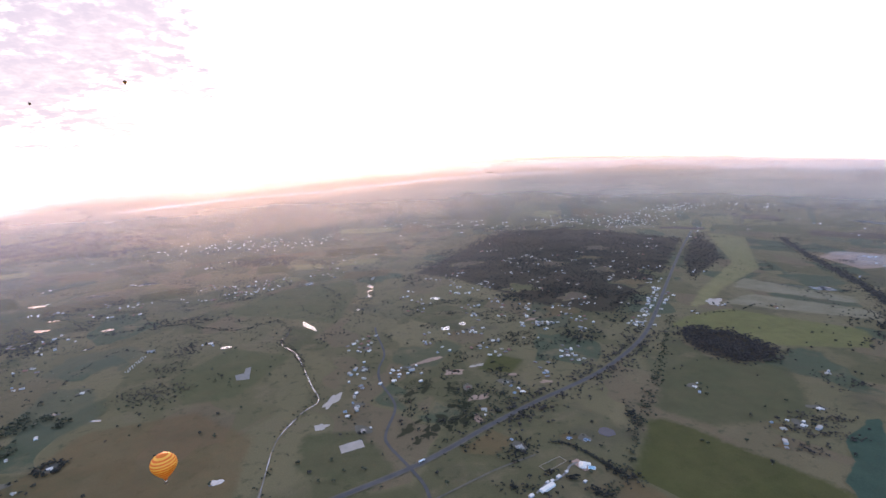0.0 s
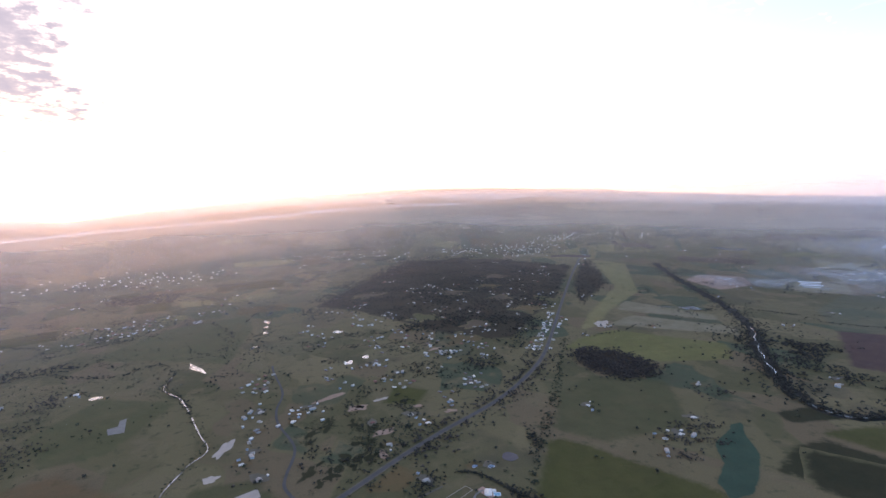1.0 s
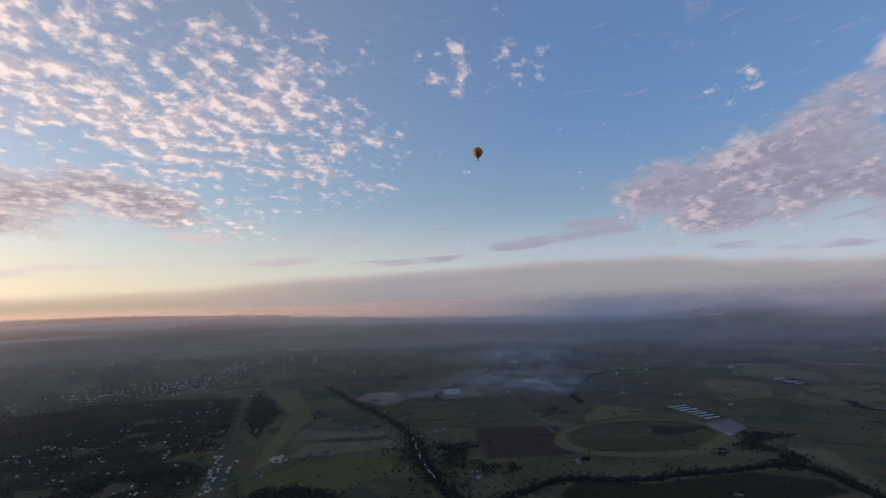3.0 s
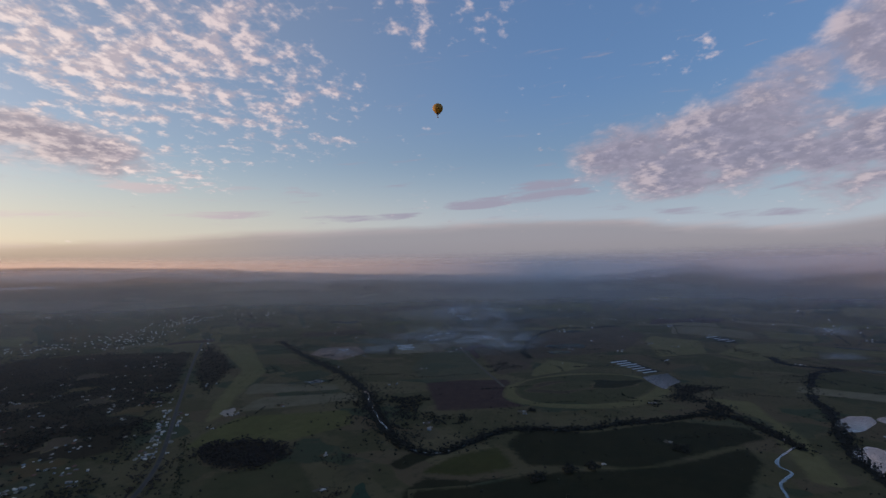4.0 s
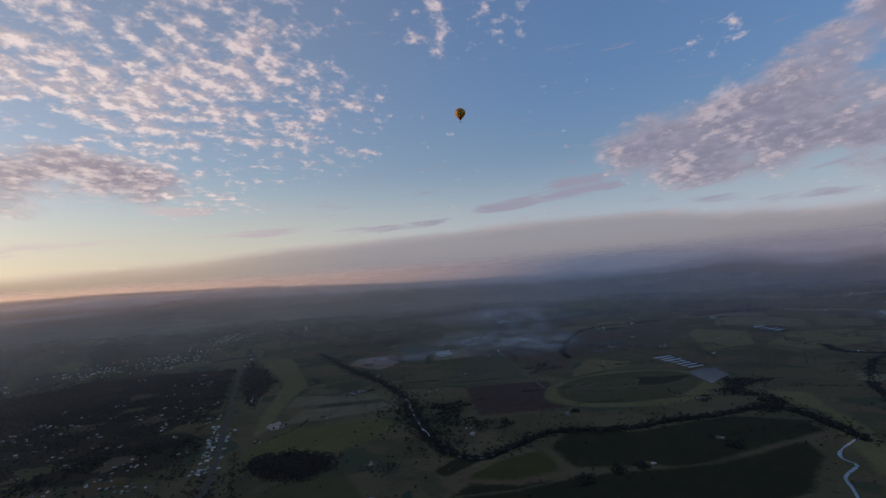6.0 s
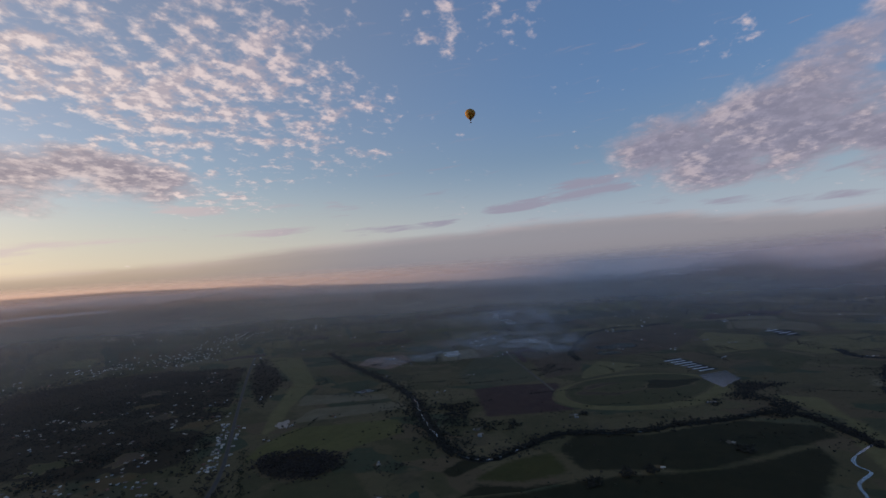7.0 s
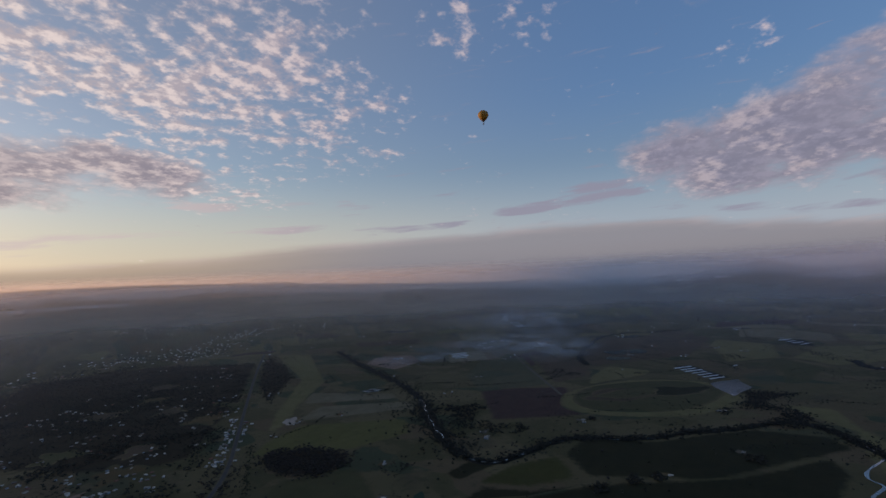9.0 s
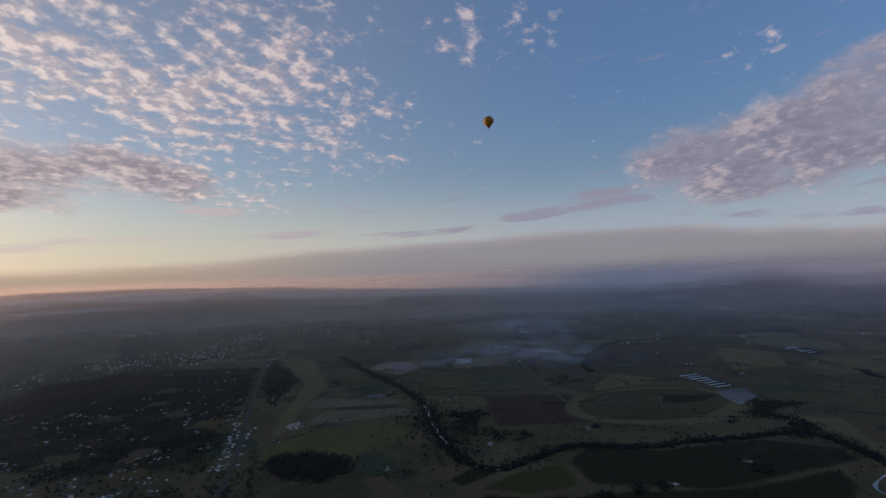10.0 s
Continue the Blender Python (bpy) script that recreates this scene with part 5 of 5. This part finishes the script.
woods("forest", clear_of(np.concatenate([scatter(FOREST, 34000, 0.50, 78, 1, 12), scatter(FOREST, 3200, 0, 1, 0, 20), scatter([(100, 1900), (560, 2600), (1200, 2500), (1000, 1750), (600, 1600), (300, 1650)], 6500, 0.36, 130, 4, 40)]), GLADES, 50), (8, 17), LEAF[0], "dark eucalypt woodland with scattered houses")
woods("forest", scatter([(814, 1275), (1124, 1570), (1254, 1800), (1400, 2150), (1262, 1990), (1000, 1620)], 3400, 0.2, 60, 2), (11, 19), LEAF[0], "dense dark wood beside the highway")
woods("grove", scatter([(545, 880), (600, 945), (665, 900), (690, 790), (640, 740), (575, 745), (540, 815)], 1900, 0.32, 26, 0, 9), (6, 14), LEAF[2], "dense russet-brown grove in a paddock")
woods("grove", scatter([(-460, 775), (-420, 840), (-350, 830), (-340, 780), (-400, 750)], 520, 0.46, 24, 0, 9), (3, 8), LEAF[2], "dark grove in a paddock")
woods("grove", scatter([(-450, 880), (-440, 1040), (-390, 1040), (-395, 880)], 420, 0.46, 30, 0, 8), (4, 9), LEAF[2], "belt of dark trees between paddocks")
woods("grove", scatter([(-881, 1235), (-712, 1095), (-690, 994), (-770, 1019), (-900, 1150)], 1100, 0.45, 40, 0, 4), (8, 15), LEAF[0], "dark trees round a hamlet")
woods("grove", scatter([(-560, 600), (-500, 560), (-470, 720), (-560, 800)], 700, 0.5, 34, 0, 4), (8, 15), LEAF[1], "dark trees round farmhouses")
woods("grove", scatter(outline(-426, 602, 17, 15, 0, 0.1), 150, 0, 1, 0, 1), (6, 11), LEAF[0], "round clump of dark trees about a house")
woods("grove", scatter([(-804, 1510), (-983, 2027), (-900, 2040), (-740, 1640), (-690, 1390)], 700, 0.35, 70), (9, 16), LEAF[0], "long dark wood between pastures", far=True)
woods("grove", scatter([(-605, 1925), (-503, 2030), (-379, 2011), (-384, 1845), (-560, 1850)], 700, 0.3, 60), (10, 18), LEAF[0], "dark wooded rise", far=True)
woods("grove", scatter([(-1900, 2200), (-1454, 2300), (-1164, 2200), (-1000, 2600), (-1617, 2900), (-2000, 2700)], 3500, 0.34, 160), (14, 24), LEAF[0], "dark wooded hillside in haze", far=True)
woods("grove", scatter([(-640, 1480), (-560, 1650), (-330, 1680), (-300, 1480), (-420, 1380)], 900, 0.5, 45), (8, 14), LEAF[0], "trees among houses of a hamlet", far=True)
for cx, cy, rx, ry, turn, n in ((-490, 1968, 200, 50, 4, 420), (-640, 1580, 45, 150, 20, 300), (-390, 1385, 70, 26, 15, 130), (-760, 1399, 70, 45, 30, 160), (-616, 1275, 130, 34, 20, 210), (-500, 1195, 100, 26, 10, 150), (-946, 1574, 80, 46, 20, 170),
                                (-1095, 1611, 90, 46, 0, 170), (-840, 1340, 90, 50, 30, 190), (-250, 1560, 40, 120, -30, 120), (-300, 1880, 120, 40, 0, 160), (-900, 2080, 160, 60, 10, 260), (-700, 2250, 220, 50, 0, 320), (-200, 2150, 160, 50, 0, 260), (60, 2300, 150, 60, 10, 260)):
    woods("grove", scatter(outline(cx, cy, rx, ry, turn, 0.6, cx), n * 2.2, 0.42, 34, 0, 9), (6, 13), LEAF[0], "ragged dark trees between pastures")
woods("tree_belt", along([(205, 450), (253, 498), (344, 625), (431, 747), (537, 908), (610, 1010)], 270, 5), (5, 11), LEAF[1], "belt of trees along a fence line")
woods("tree_belt", along(HIGHWAY[4:9], 700, 17), (6, 13), LEAF[2], "brownish trees along the highway", dry=False)
woods("tree_belt", along(HIGHWAY[3:6], 160, 14), (5, 10), LEAF[0], "trees along the highway", dry=False)
woods("tree_belt", along(CREEK[9:], 520, 4), (4, 10), LEAF[0], "trees lining the creek", gap=3)
woods("tree_belt", along(CREEK[:10], 120, 7), (3, 8), LEAF[1], "low trees on the creek banks", gap=2)
woods("tree_belt", along(BROOK, 420, 12), (6, 12), LEAF[0], "trees lining the creek", gap=4)
woods("tree_belt", np.concatenate([along(CANAL, 1100, 16), along(CANAL[3:], 420, 34)]), (9, 17), LEAF[0], "dense trees along the straight creek", gap=9)
woods("tree_belt", np.concatenate([along(RIVER, 1150, 7), along(RIVER[2:6], 160, 18), along(RIVER[6:10], 150, 16), along(RIVER[10:], 200, 18)]), (5, 15), LEAF[0], "dense trees along the river", gap=3)
woods("tree_belt", along(RIVER_2, 1150, 11), (5, 15), LEAF[0], "dense trees along the river", gap=3)
woods("tree_belt", along([(1390, 189), (1398, 128), (1330, 75), (1250, 90)], 380, 16), (10, 16), LEAF[0], "dense trees by the river bend")
woods("tree_belt", scatter([(1536, 207), (1558, 154), (1564, 72), (1505, 115), (1357, 170)], 700), (10, 16), LEAF[0], "dark trees beside the dam")
woods("tree_belt", scatter([(504, 600), (600, 580), (560, 505), (463, 478), (455, 520)], 900, 0.50, 24, 0, 3), (4, 9), LEAF[2], "bare-looking brown trees round a farm")
woods("tree_belt", scatter([(650, 690), (715, 660), (700, 630), (640, 625)], 60, 0, 1, 0, 4), (6, 11), LEAF[2], "brown trees beside a farmhouse")
woods("tree_belt", along([(1720, 700), (1900, 800), (2430, 890), (2690, 600)], 1100, 7), (9, 15), LEAF[0], "dark tree belt round the settling ponds", far=True)
for cx, cy, rx, ry, n in ((1068, 770, 36, 60, 260), (1000, 725, 50, 30, 200), (1539, 731, 60, 50, 260), (777, 308, 16, 11, 50), (832, 273, 20, 10, 60), (867, 243, 14, 9, 40), (1021, 125, 18, 12, 50), (1969, 890, 50, 30, 120), (2736, 1577, 150, 60, 300),
                          (3222, 537, 160, 120, 420), (1312, 213, 20, 14, 60), (1123, 454, 12, 8, 30), (980, 565, 30, 14, 70), (960, 640, 40, 60, 200), (1450, 1430, 40, 24, 60), (1330, 1330, 30, 16, 40), (1120, 1110, 26, 12, 40), (2784, 1569, 70, 30, 90), (2838, 1478, 60, 24, 60), (2716, 1366, 80, 30, 100), (1961, 857, 40, 16, 50), (1989, 911, 46, 16, 50), (2270, 1424, 50, 20, 50), (1940, 784, 30, 14, 30), (1800, 2230, 150, 40, 200), (1960, 1760, 170, 50, 240), (2060, 300, 60, 30, 80), (2200, 40, 90, 40, 120)):
    woods("grove", scatter(outline(cx, cy, rx, ry, 20, 0.5, cx), n * 1.8, 0, 1, 0, 3), (7, 13), LEAF[0], "small dark copse among fields")
woods("tree_belt", scatter([(85, 700), (100, 640), (140, 640), (170, 690), (150, 730)], 210, 0.35, 25), (6, 12), LEAF[1], "trees round a farm beside the highway")
woods("tree_belt", np.concatenate([along([(129, 536), (144, 554), (150, 566)], 90, 9), along([(165, 500), (184, 492), (204, 464), (215, 450)], 110, 4), along([(238, 500), (246, 486), (254, 472)], 80, 7), along([(106, 485), (150, 470), (165, 497)], 90, 6), along([(327, 645), (309, 590), (300, 575)], 70, 6)]), (5, 10), LEAF[0], "garden trees and dark hedges round farmhouses")
woods("tree_belt", along([(187, 563), (205, 556), (222, 532), (238, 502)], 240, 1.6), (3, 6), LEAF[0], "clipped dark hedge beside a house")
woods("tree_belt", along([(-565, 858), (-568, 959), (-546, 1013), (-470, 990)], 44, 2), (6, 9), LEAF[0], "spaced row of paddock trees")
woods("tree_belt", along([(-714, 1165), (-726, 1295), (-636, 1313)], 130, 9), (7, 13), LEAF[0], "belt of trees between pastures")


def hedgerows():
    """Thin lines of trees on the bounds of the middle and far fields."""
    r = random.Random(31)
    out = []
    for k in range(230):
        az, d = r.uniform(-42, 104), r.uniform(1150, 3300)
        x, y = d * math.sin(radians(az)), d * math.cos(radians(az))
        a, long = radians(r.choice((35, 125)) + r.gauss(0, 14)), r.uniform(60, 260)
        if inside(np.array([[x, y]]), FOREST)[0]:
            continue
        bend = r.uniform(-0.15, 0.15) * long
        out.append(along([(x, y), (x + math.cos(a) * long / 2 - math.sin(a) * bend, y + math.sin(a) * long / 2 + math.cos(a) * bend), (x + math.cos(a) * long, y + math.sin(a) * long)], int(long * r.uniform(0.12, 0.3)), r.uniform(1.5, 6)))
    woods("hedgerows", np.concatenate(out), (6, 13), LEAF[0], "thin dark hedgerows and tree lines between fields", far=True)


hedgerows()
woods("scrub", scatter([(-9, 743), (28, 785), (113, 752), (130, 668), (82, 602), (18, 549), (-5, 609)], 4200, 0.53, 30, 3, 1), (1.6, 3.4), LEAF[1], "low dark scrub in wavy patches on grass")
BED = [(-1714, 3364), (-1644, 3431), (-1375, 3700), (-832, 3880), (-310, 4000), (214, 4060), (718, 4075), (1040, 4070), (1363, 4040), (1500, 4010)]
FOG_BED = np.array([tuple(q[:2]) for q in spline(BED, 30.0)])
woods("far_woods", clear_of(scatter([(-1900, 1900), (-600, 2300), (300, 2500), (1200, 2450), (2600, 1700), (2800, 400), (3000, -700), (4700, -1200), (4800, 900), (3600, 3200), (1500, 4600), (-1500, 4600), (-3500, 3300)], 42000, 0.54, 300, 6), FOG_BED, 210), (13, 24), LEAF[0], "dark patches of far woodland", far=True)
woods("scattered_trees", scatter([(-1500, 900), (-300, 700), (100, 900), (300, 1100), (0, 1500), (300, 2400), (-1200, 2500)], 10000, 0.57, 80, 9), (6, 12), LEAF[1], "scattered trees and thickets over pastures", far=True)
woods("scattered_trees", scatter([(60, 620), (300, 800), (420, 960), (200, 1250), (-60, 1300), (-60, 700)], 9000, 0.63, 46, 11, 3), (4, 9.5), LEAF[0], "garden trees and thickets among houses")
woods("scattered_trees", scatter([(600, 400), (800, -300), (2500, -700), (2700, 1600), (1500, 2400), (1000, 1500)], 6000, 0.61, 100, 12), (8, 14), LEAF[0], "scattered trees and thickets over pastures", far=True)
woods("scattered_trees", scatter([(-900, 500), (-500, 480), (-480, 760), (-700, 1000), (-1000, 1000)], 1300, 0.52, 50, 13), (6, 12), LEAF[0], "trees and thickets round farms")
yards = np.repeat(np.stack(grid(*np.array(YARDS, float).T), 1), 9, 0)
woods("garden_trees", yards + RS.randn(len(yards), 2) * 17, (4, 9), LEAF[0], "dark garden trees round houses")
# single trees near the camera
lone = np.concatenate([scatter([(-420, 480), (-180, 480), (-180, 1080), (-480, 1080)], 45), scatter([(260, 480), (640, 480), (900, 900), (420, 900)], 90), scatter([(-150, 500), (250, 480), (320, 760), (-100, 760)], 70),
                       scatter([(600, 350), (1100, -100), (1250, 500), (700, 600)], 70), clear_of(BUILT_XY[:90] + RS.randn(90, 2) * 16, BUILT_XY, 9)])
for x, y in clear_of(clear_of(clear_of(lone, BUILT_XY, 9), WET, 12), CHANNEL, 9):
    plant(x, y, RS.uniform(5, 11), RS.randint(5))


def yard_ground():
    for k, (x, y) in enumerate(YARDS):
        patch("yard", outline(x, y + 4, 10 + k % 5, 7 + k % 4, k * 37, 0.3, k, 18), (GRAVEL, BROWN)[k % 2], 0.7 + 0.002 * k, "bare trodden yard round a house", "yard")


yard_ground()


# ---- haze and mist ----
def haze_wall(r, mat):
    n = 120
    az = np.radians(np.linspace(-75, 130, n))
    x, y = grid(r * np.sin(az), r * np.cos(az))
    z = height(x, y)
    v = np.concatenate([np.stack([x, y, z], 1), np.stack([x, y, EYE[2] + 0.045 * np.hypot(x, y)], 1)])
    k = np.arange(n - 1)
    me = mesh_of("haze", v, np.stack([k, k + 1, k + 1 + n, k + n], 1), mat, True)
    uv = me.uv_layers.new(name="span")
    idx = np.zeros(len(me.loops), dtype=np.int32)
    me.loops.foreach_get("vertex_index", idx)
    uv.data.foreach_set("uv", np.stack([np.zeros(len(idx)), (idx >= n).astype(float)], 1).astype(np.float32).ravel())
    tagged(new("haze", me), "thin mauve morning haze over the plain, sunlight tinted in", "haze", kind="stuff")


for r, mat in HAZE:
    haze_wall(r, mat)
for corners, bulge, thick in (
        ([(2050, 1400), (2200, 1240), (2290, 1060), (2420, 930), (2200, 830), (2000, 735), (1780, 780), (1840, 980), (1900, 1200)], 18, 1),
        ([(1500, 1330), (1750, 1650), (2300, 1650), (2700, 1150), (2470, 885), (1950, 690), (1690, 760), (1620, 1050)], 12, 0),
        ([(2860, 1900), (3010, 1700), (3050, 1556), (2900, 1240), (2771, 1080), (2680, 1240), (2610, 1458), (2700, 1700)], 20, 1),
        ([(2500, 2000), (3100, 1900), (3300, 1400), (2900, 1000), (2450, 1100), (2300, 1600)], 16, 0),
        ([(1500, 1230), (1560, 1220), (1770, 1360), (1700, 1430), (1560, 1420)], 8, 1),
        ([(1380, 1330), (1520, 1310), (1630, 1480), (1520, 1620), (1400, 1470)], 8, 0),
        ([(3560, 2560), (3700, 2420), (3900, 2240), (4000, 2160), (3930, 2120), (3640, 2320)], 14, 1),
        ([(3960, 2200), (4120, 2100), (4200, 1960), (4060, 1990)], 14, 1),
        ([(4000, 3080), (4200, 2960), (4280, 2800), (4080, 2880)], 14, 0),
        ([(3050, 180), (3160, 100), (3200, -40), (3060, 0)], 14, 0),
        ([(2600, -120), (2900, -160), (3050, -420), (2700, -380)], 18, 0),
        ([(2100, -180), (2300, -170), (2330, -330), (2140, -330)], 12, 0)):
    shape = np.array(ragged(corners, 40, 24))
    mid = shape.mean(0)
    mist([mid + (shape - mid) * q for q in (1.12, 0.95, 0.75, 0.5, 0.25, 0.01)], 5.0, bulge, "low white ground mist lying over fields", thick)


def river_fog():
    """A thin bright line of fog that marks the far river."""
    line = spline(BED, 30.0)
    n = len(line)
    x, y = np.array([p.x for p in line]), np.array([p.y for p in line])
    tall = 12 + 4 * np.sin(np.arange(n) * 0.11) + 2 * np.sin(np.arange(n) * 0.31)
    tall *= np.clip(np.minimum(np.arange(n), n - 1 - np.arange(n)) / 12, 0.1, 1)
    z = np.pad(height(x, y), 12, mode="edge")
    z = np.array([z[k:k + 25].max() for k in range(n)])
    z = np.convolve(np.pad(z, 15, mode="edge"), np.ones(31) / 31, "valid")
    v = np.concatenate([np.stack([x, y, z + 12], 1), np.stack([x, y, z + tall + 26], 1)])
    k = np.arange(n - 1)
    me = mesh_of("fog_bank", v, np.stack([k, k + 1, k + 1 + n, k + n], 1), FOG, True)
    idx = np.zeros(len(me.loops), dtype=np.int32)
    me.loops.foreach_get("vertex_index", idx)
    me.uv_layers.new(name="span").data.foreach_set("uv", np.stack([np.zeros(len(idx)), (idx >= n).astype(float)], 1).astype(np.float32).ravel())
    tagged(new("fog_bank", me), "long bright bank of fog over the river", "fog", kind="stuff")


river_fog()


# ---- balloons ----
def fabric(name, color):
    m = bpy.data.materials.new(name)
    m.use_nodes = True
    w = Net(m.node_tree)
    place = w.n("ShaderNodeTexCoord").outputs["Object"]
    c = w.vec("SCALE", rgb(*color)[:3], w.math("MULTIPLY_ADD", w.noise(place, 0.8, 4.0, 0.6), 0.3, 0.85))
    b, tr, mx = w.n("ShaderNodeBsdfPrincipled"), w.n("ShaderNodeBsdfTranslucent"), w.n("ShaderNodeMixShader")
    w.put(b.inputs["Base Color"], c), w.put(tr.inputs[0], c)
    b.inputs["Roughness"].default_value = 0.55
    mx.inputs[0].default_value = 0.4
    w.put(mx.inputs[1], b.outputs[0]), w.put(mx.inputs[2], tr.outputs[0])
    w.put(w.n("ShaderNodeOutputMaterial").inputs[0], mx.outputs[0])
    return m


ORANGE, YELLOW = fabric("orange_nylon", (0.76, 0.19, 0.01)), fabric("yellow_nylon", (0.86, 0.50, 0.06))
GOLD, OLIVE = fabric("golden_nylon", (0.43, 0.265, 0.04)), fabric("dark_nylon", (0.11, 0.07, 0.025))
WICKER = material("wicker", [(0.20, 0.12, 0.06), (0.26, 0.16, 0.08)], 1.0, 6.0, 0.85, object_space=True)
STEEL = material("brushed_steel", [(0.5, 0.5, 0.5), (0.42, 0.42, 0.42)], 1.0, 4.0, 0.35, 0.9, object_space=True)


def radius_at(t):
    """The envelope's radius for t from mouth (0) to crown (1), for a balloon 18 across."""
    if t < 0.52:
        q = t / 0.52
        return 1.3 + 7.4 * (0.55 * q * (1.35 - 0.35 * q) + 0.45 * math.sin(q * math.pi / 2))
    a = (t - 0.52) / 0.48
    return 8.7 * math.sqrt(max(0.0, 1 - a ** 2.1)) * (1 + 0.12 * a * (1 - a))


def rod(p, q, w):
    bm = bmesh.new()
    way = (Vector(q) - Vector(p)).to_track_quat("Z", "Y").to_matrix()
    rings = [[bm.verts.new(Vector(o) + way @ Vector((w * math.cos(k * 1.2566), w * math.sin(k * 1.2566), 0))) for k in range(5)] for o in (p, q)]
    for k in range(5):
        bm.faces.new((rings[0][k], rings[0][(k + 1) % 5], rings[1][(k + 1) % 5], rings[1][k]))
    return bm


def balloon(m, bands, label, slant=0.0):
    """A hot air balloon: bands of fabric pieced from bulging gores, skirt, burner, lines and basket."""
    top = new("hot_air_balloon")
    tagged(top, label, "balloon", "balloons in the air")
    gores, base, tall = 24, 5.0, 19.0
    edges = [k / len(bands) for k in range(len(bands) + 1)]
    for (t0, t1), mat in zip(zip(edges, edges[1:]), bands):
        bm = bmesh.new()
        rows, cols = 4, gores * 4
        grid = []
        for i in range(rows + 1):
            ring = []
            for j in range(cols):
                a = 2 * math.pi * j / cols
                t = t0 + (t1 - t0) * i / rows
                t = min(1.0, max(0.0, t + slant * math.cos(a) * math.sin(math.pi * t)))
                bulge = 1 + 0.022 * abs(math.sin(a * gores / 2))
                r = max(0.02, radius_at(t)) * bulge
                ring.append(bm.verts.new((r * math.cos(a), r * math.sin(a), base + tall * t)))
            grid.append(ring)
        for i in range(rows):
            for j in range(cols):
                bm.faces.new((grid[i][j], grid[i][(j + 1) % cols], grid[i + 1][(j + 1) % cols], grid[i + 1][j]))
        part("fabric_band", bm, mat, top, smooth=True)
    bm = bmesh.new()
    lo = [bm.verts.new((1.25 * math.cos(k * math.pi / 8), 1.25 * math.sin(k * math.pi / 8), base - 1.1)) for k in range(16)]
    hi = [bm.verts.new((1.6 * math.cos(k * math.pi / 8), 1.6 * math.sin(k * math.pi / 8), base + 0.02)) for k in range(16)]
    for k in range(16):
        bm.faces.new((lo[k], lo[(k + 1) % 16], hi[(k + 1) % 16], hi[k]))
    part("skirt", bm, bands[0], top)
    bm = bmesh.new()
    box(bm, -1.2, 1.2, -0.8, 0.8, 0.0, 0.12)
    for x0, x1, y0, y1 in ((-1.2, 1.2, -0.8, -0.7), (-1.2, 1.2, 0.7, 0.8), (-1.2, -1.1, -0.69, 0.69), (1.1, 1.2, -0.69, 0.69)):
        box(bm, x0, x1, y0, y1, 0.13, 1.15)
    basket = part("basket", bm, WICKER, top, "woven wicker basket")
    for x0, x1, y0, y1 in ((-1.26, 1.26, -0.86, -0.66), (-1.26, 1.26, 0.66, 0.86), (-1.26, -1.06, -0.655, 0.655), (1.06, 1.26, -0.655, 0.655)):
        part("padded_rim", solid_box(x0, x1, y0, y1, 1.155, 1.25), RUBBER, basket, "dark padded rim")
    part("burner_frame", solid_box(-0.6, 0.6, -0.4, 0.4, 2.2, 2.3), STEEL, top)
    for x in (-0.3, 0.3):
        part("burner", solid_box(x - 0.14, x + 0.14, -0.14, 0.14, 2.31, 2.75), STEEL, top)
    for sx in (-1, 1):
        for sy in (-1, 1):
            part("upright", rod((sx * 1.05, sy * 0.7, 1.1), (sx * 0.55, sy * 0.36, 2.22), 0.04), STEEL, top)
            part("line", rod((sx * 0.58, sy * 0.38, 2.3), (sx * 1.0, sy * 0.78, base - 1.0), 0.02), STEEL, top)
    top.matrix_basis = m
    return top


def aloft(az, el, d, turn=0):
    """Place a balloon so that its middle lies at that heading and distance."""
    p = Vector(EYE) + heading(az, el) * d
    return pose(p.x, p.y, p.z - 14.0, 0, 0, turn)


balloon(aloft(-26.1, -28.2, 440), [ORANGE if k % 2 == 0 else YELLOW for k in range(19)], "orange balloon with thin yellow rings drifting below", 0.05)
balloon(aloft(58.0, 17.3, 880), [OLIVE, GOLD, GOLD, GOLD, GOLD, GOLD, GOLD, GOLD, GOLD], "golden balloon with a dark lower envelope")
balloon(aloft(-25.0, 8.4, 3100), [OLIVE, OLIVE, ORANGE, OLIVE, OLIVE, OLIVE], "dark distant balloon against bright sky")
balloon(aloft(-32.3, 6.2, 4400), [OLIVE, OLIVE, OLIVE, OLIVE], "dark distant balloon against bright sky")
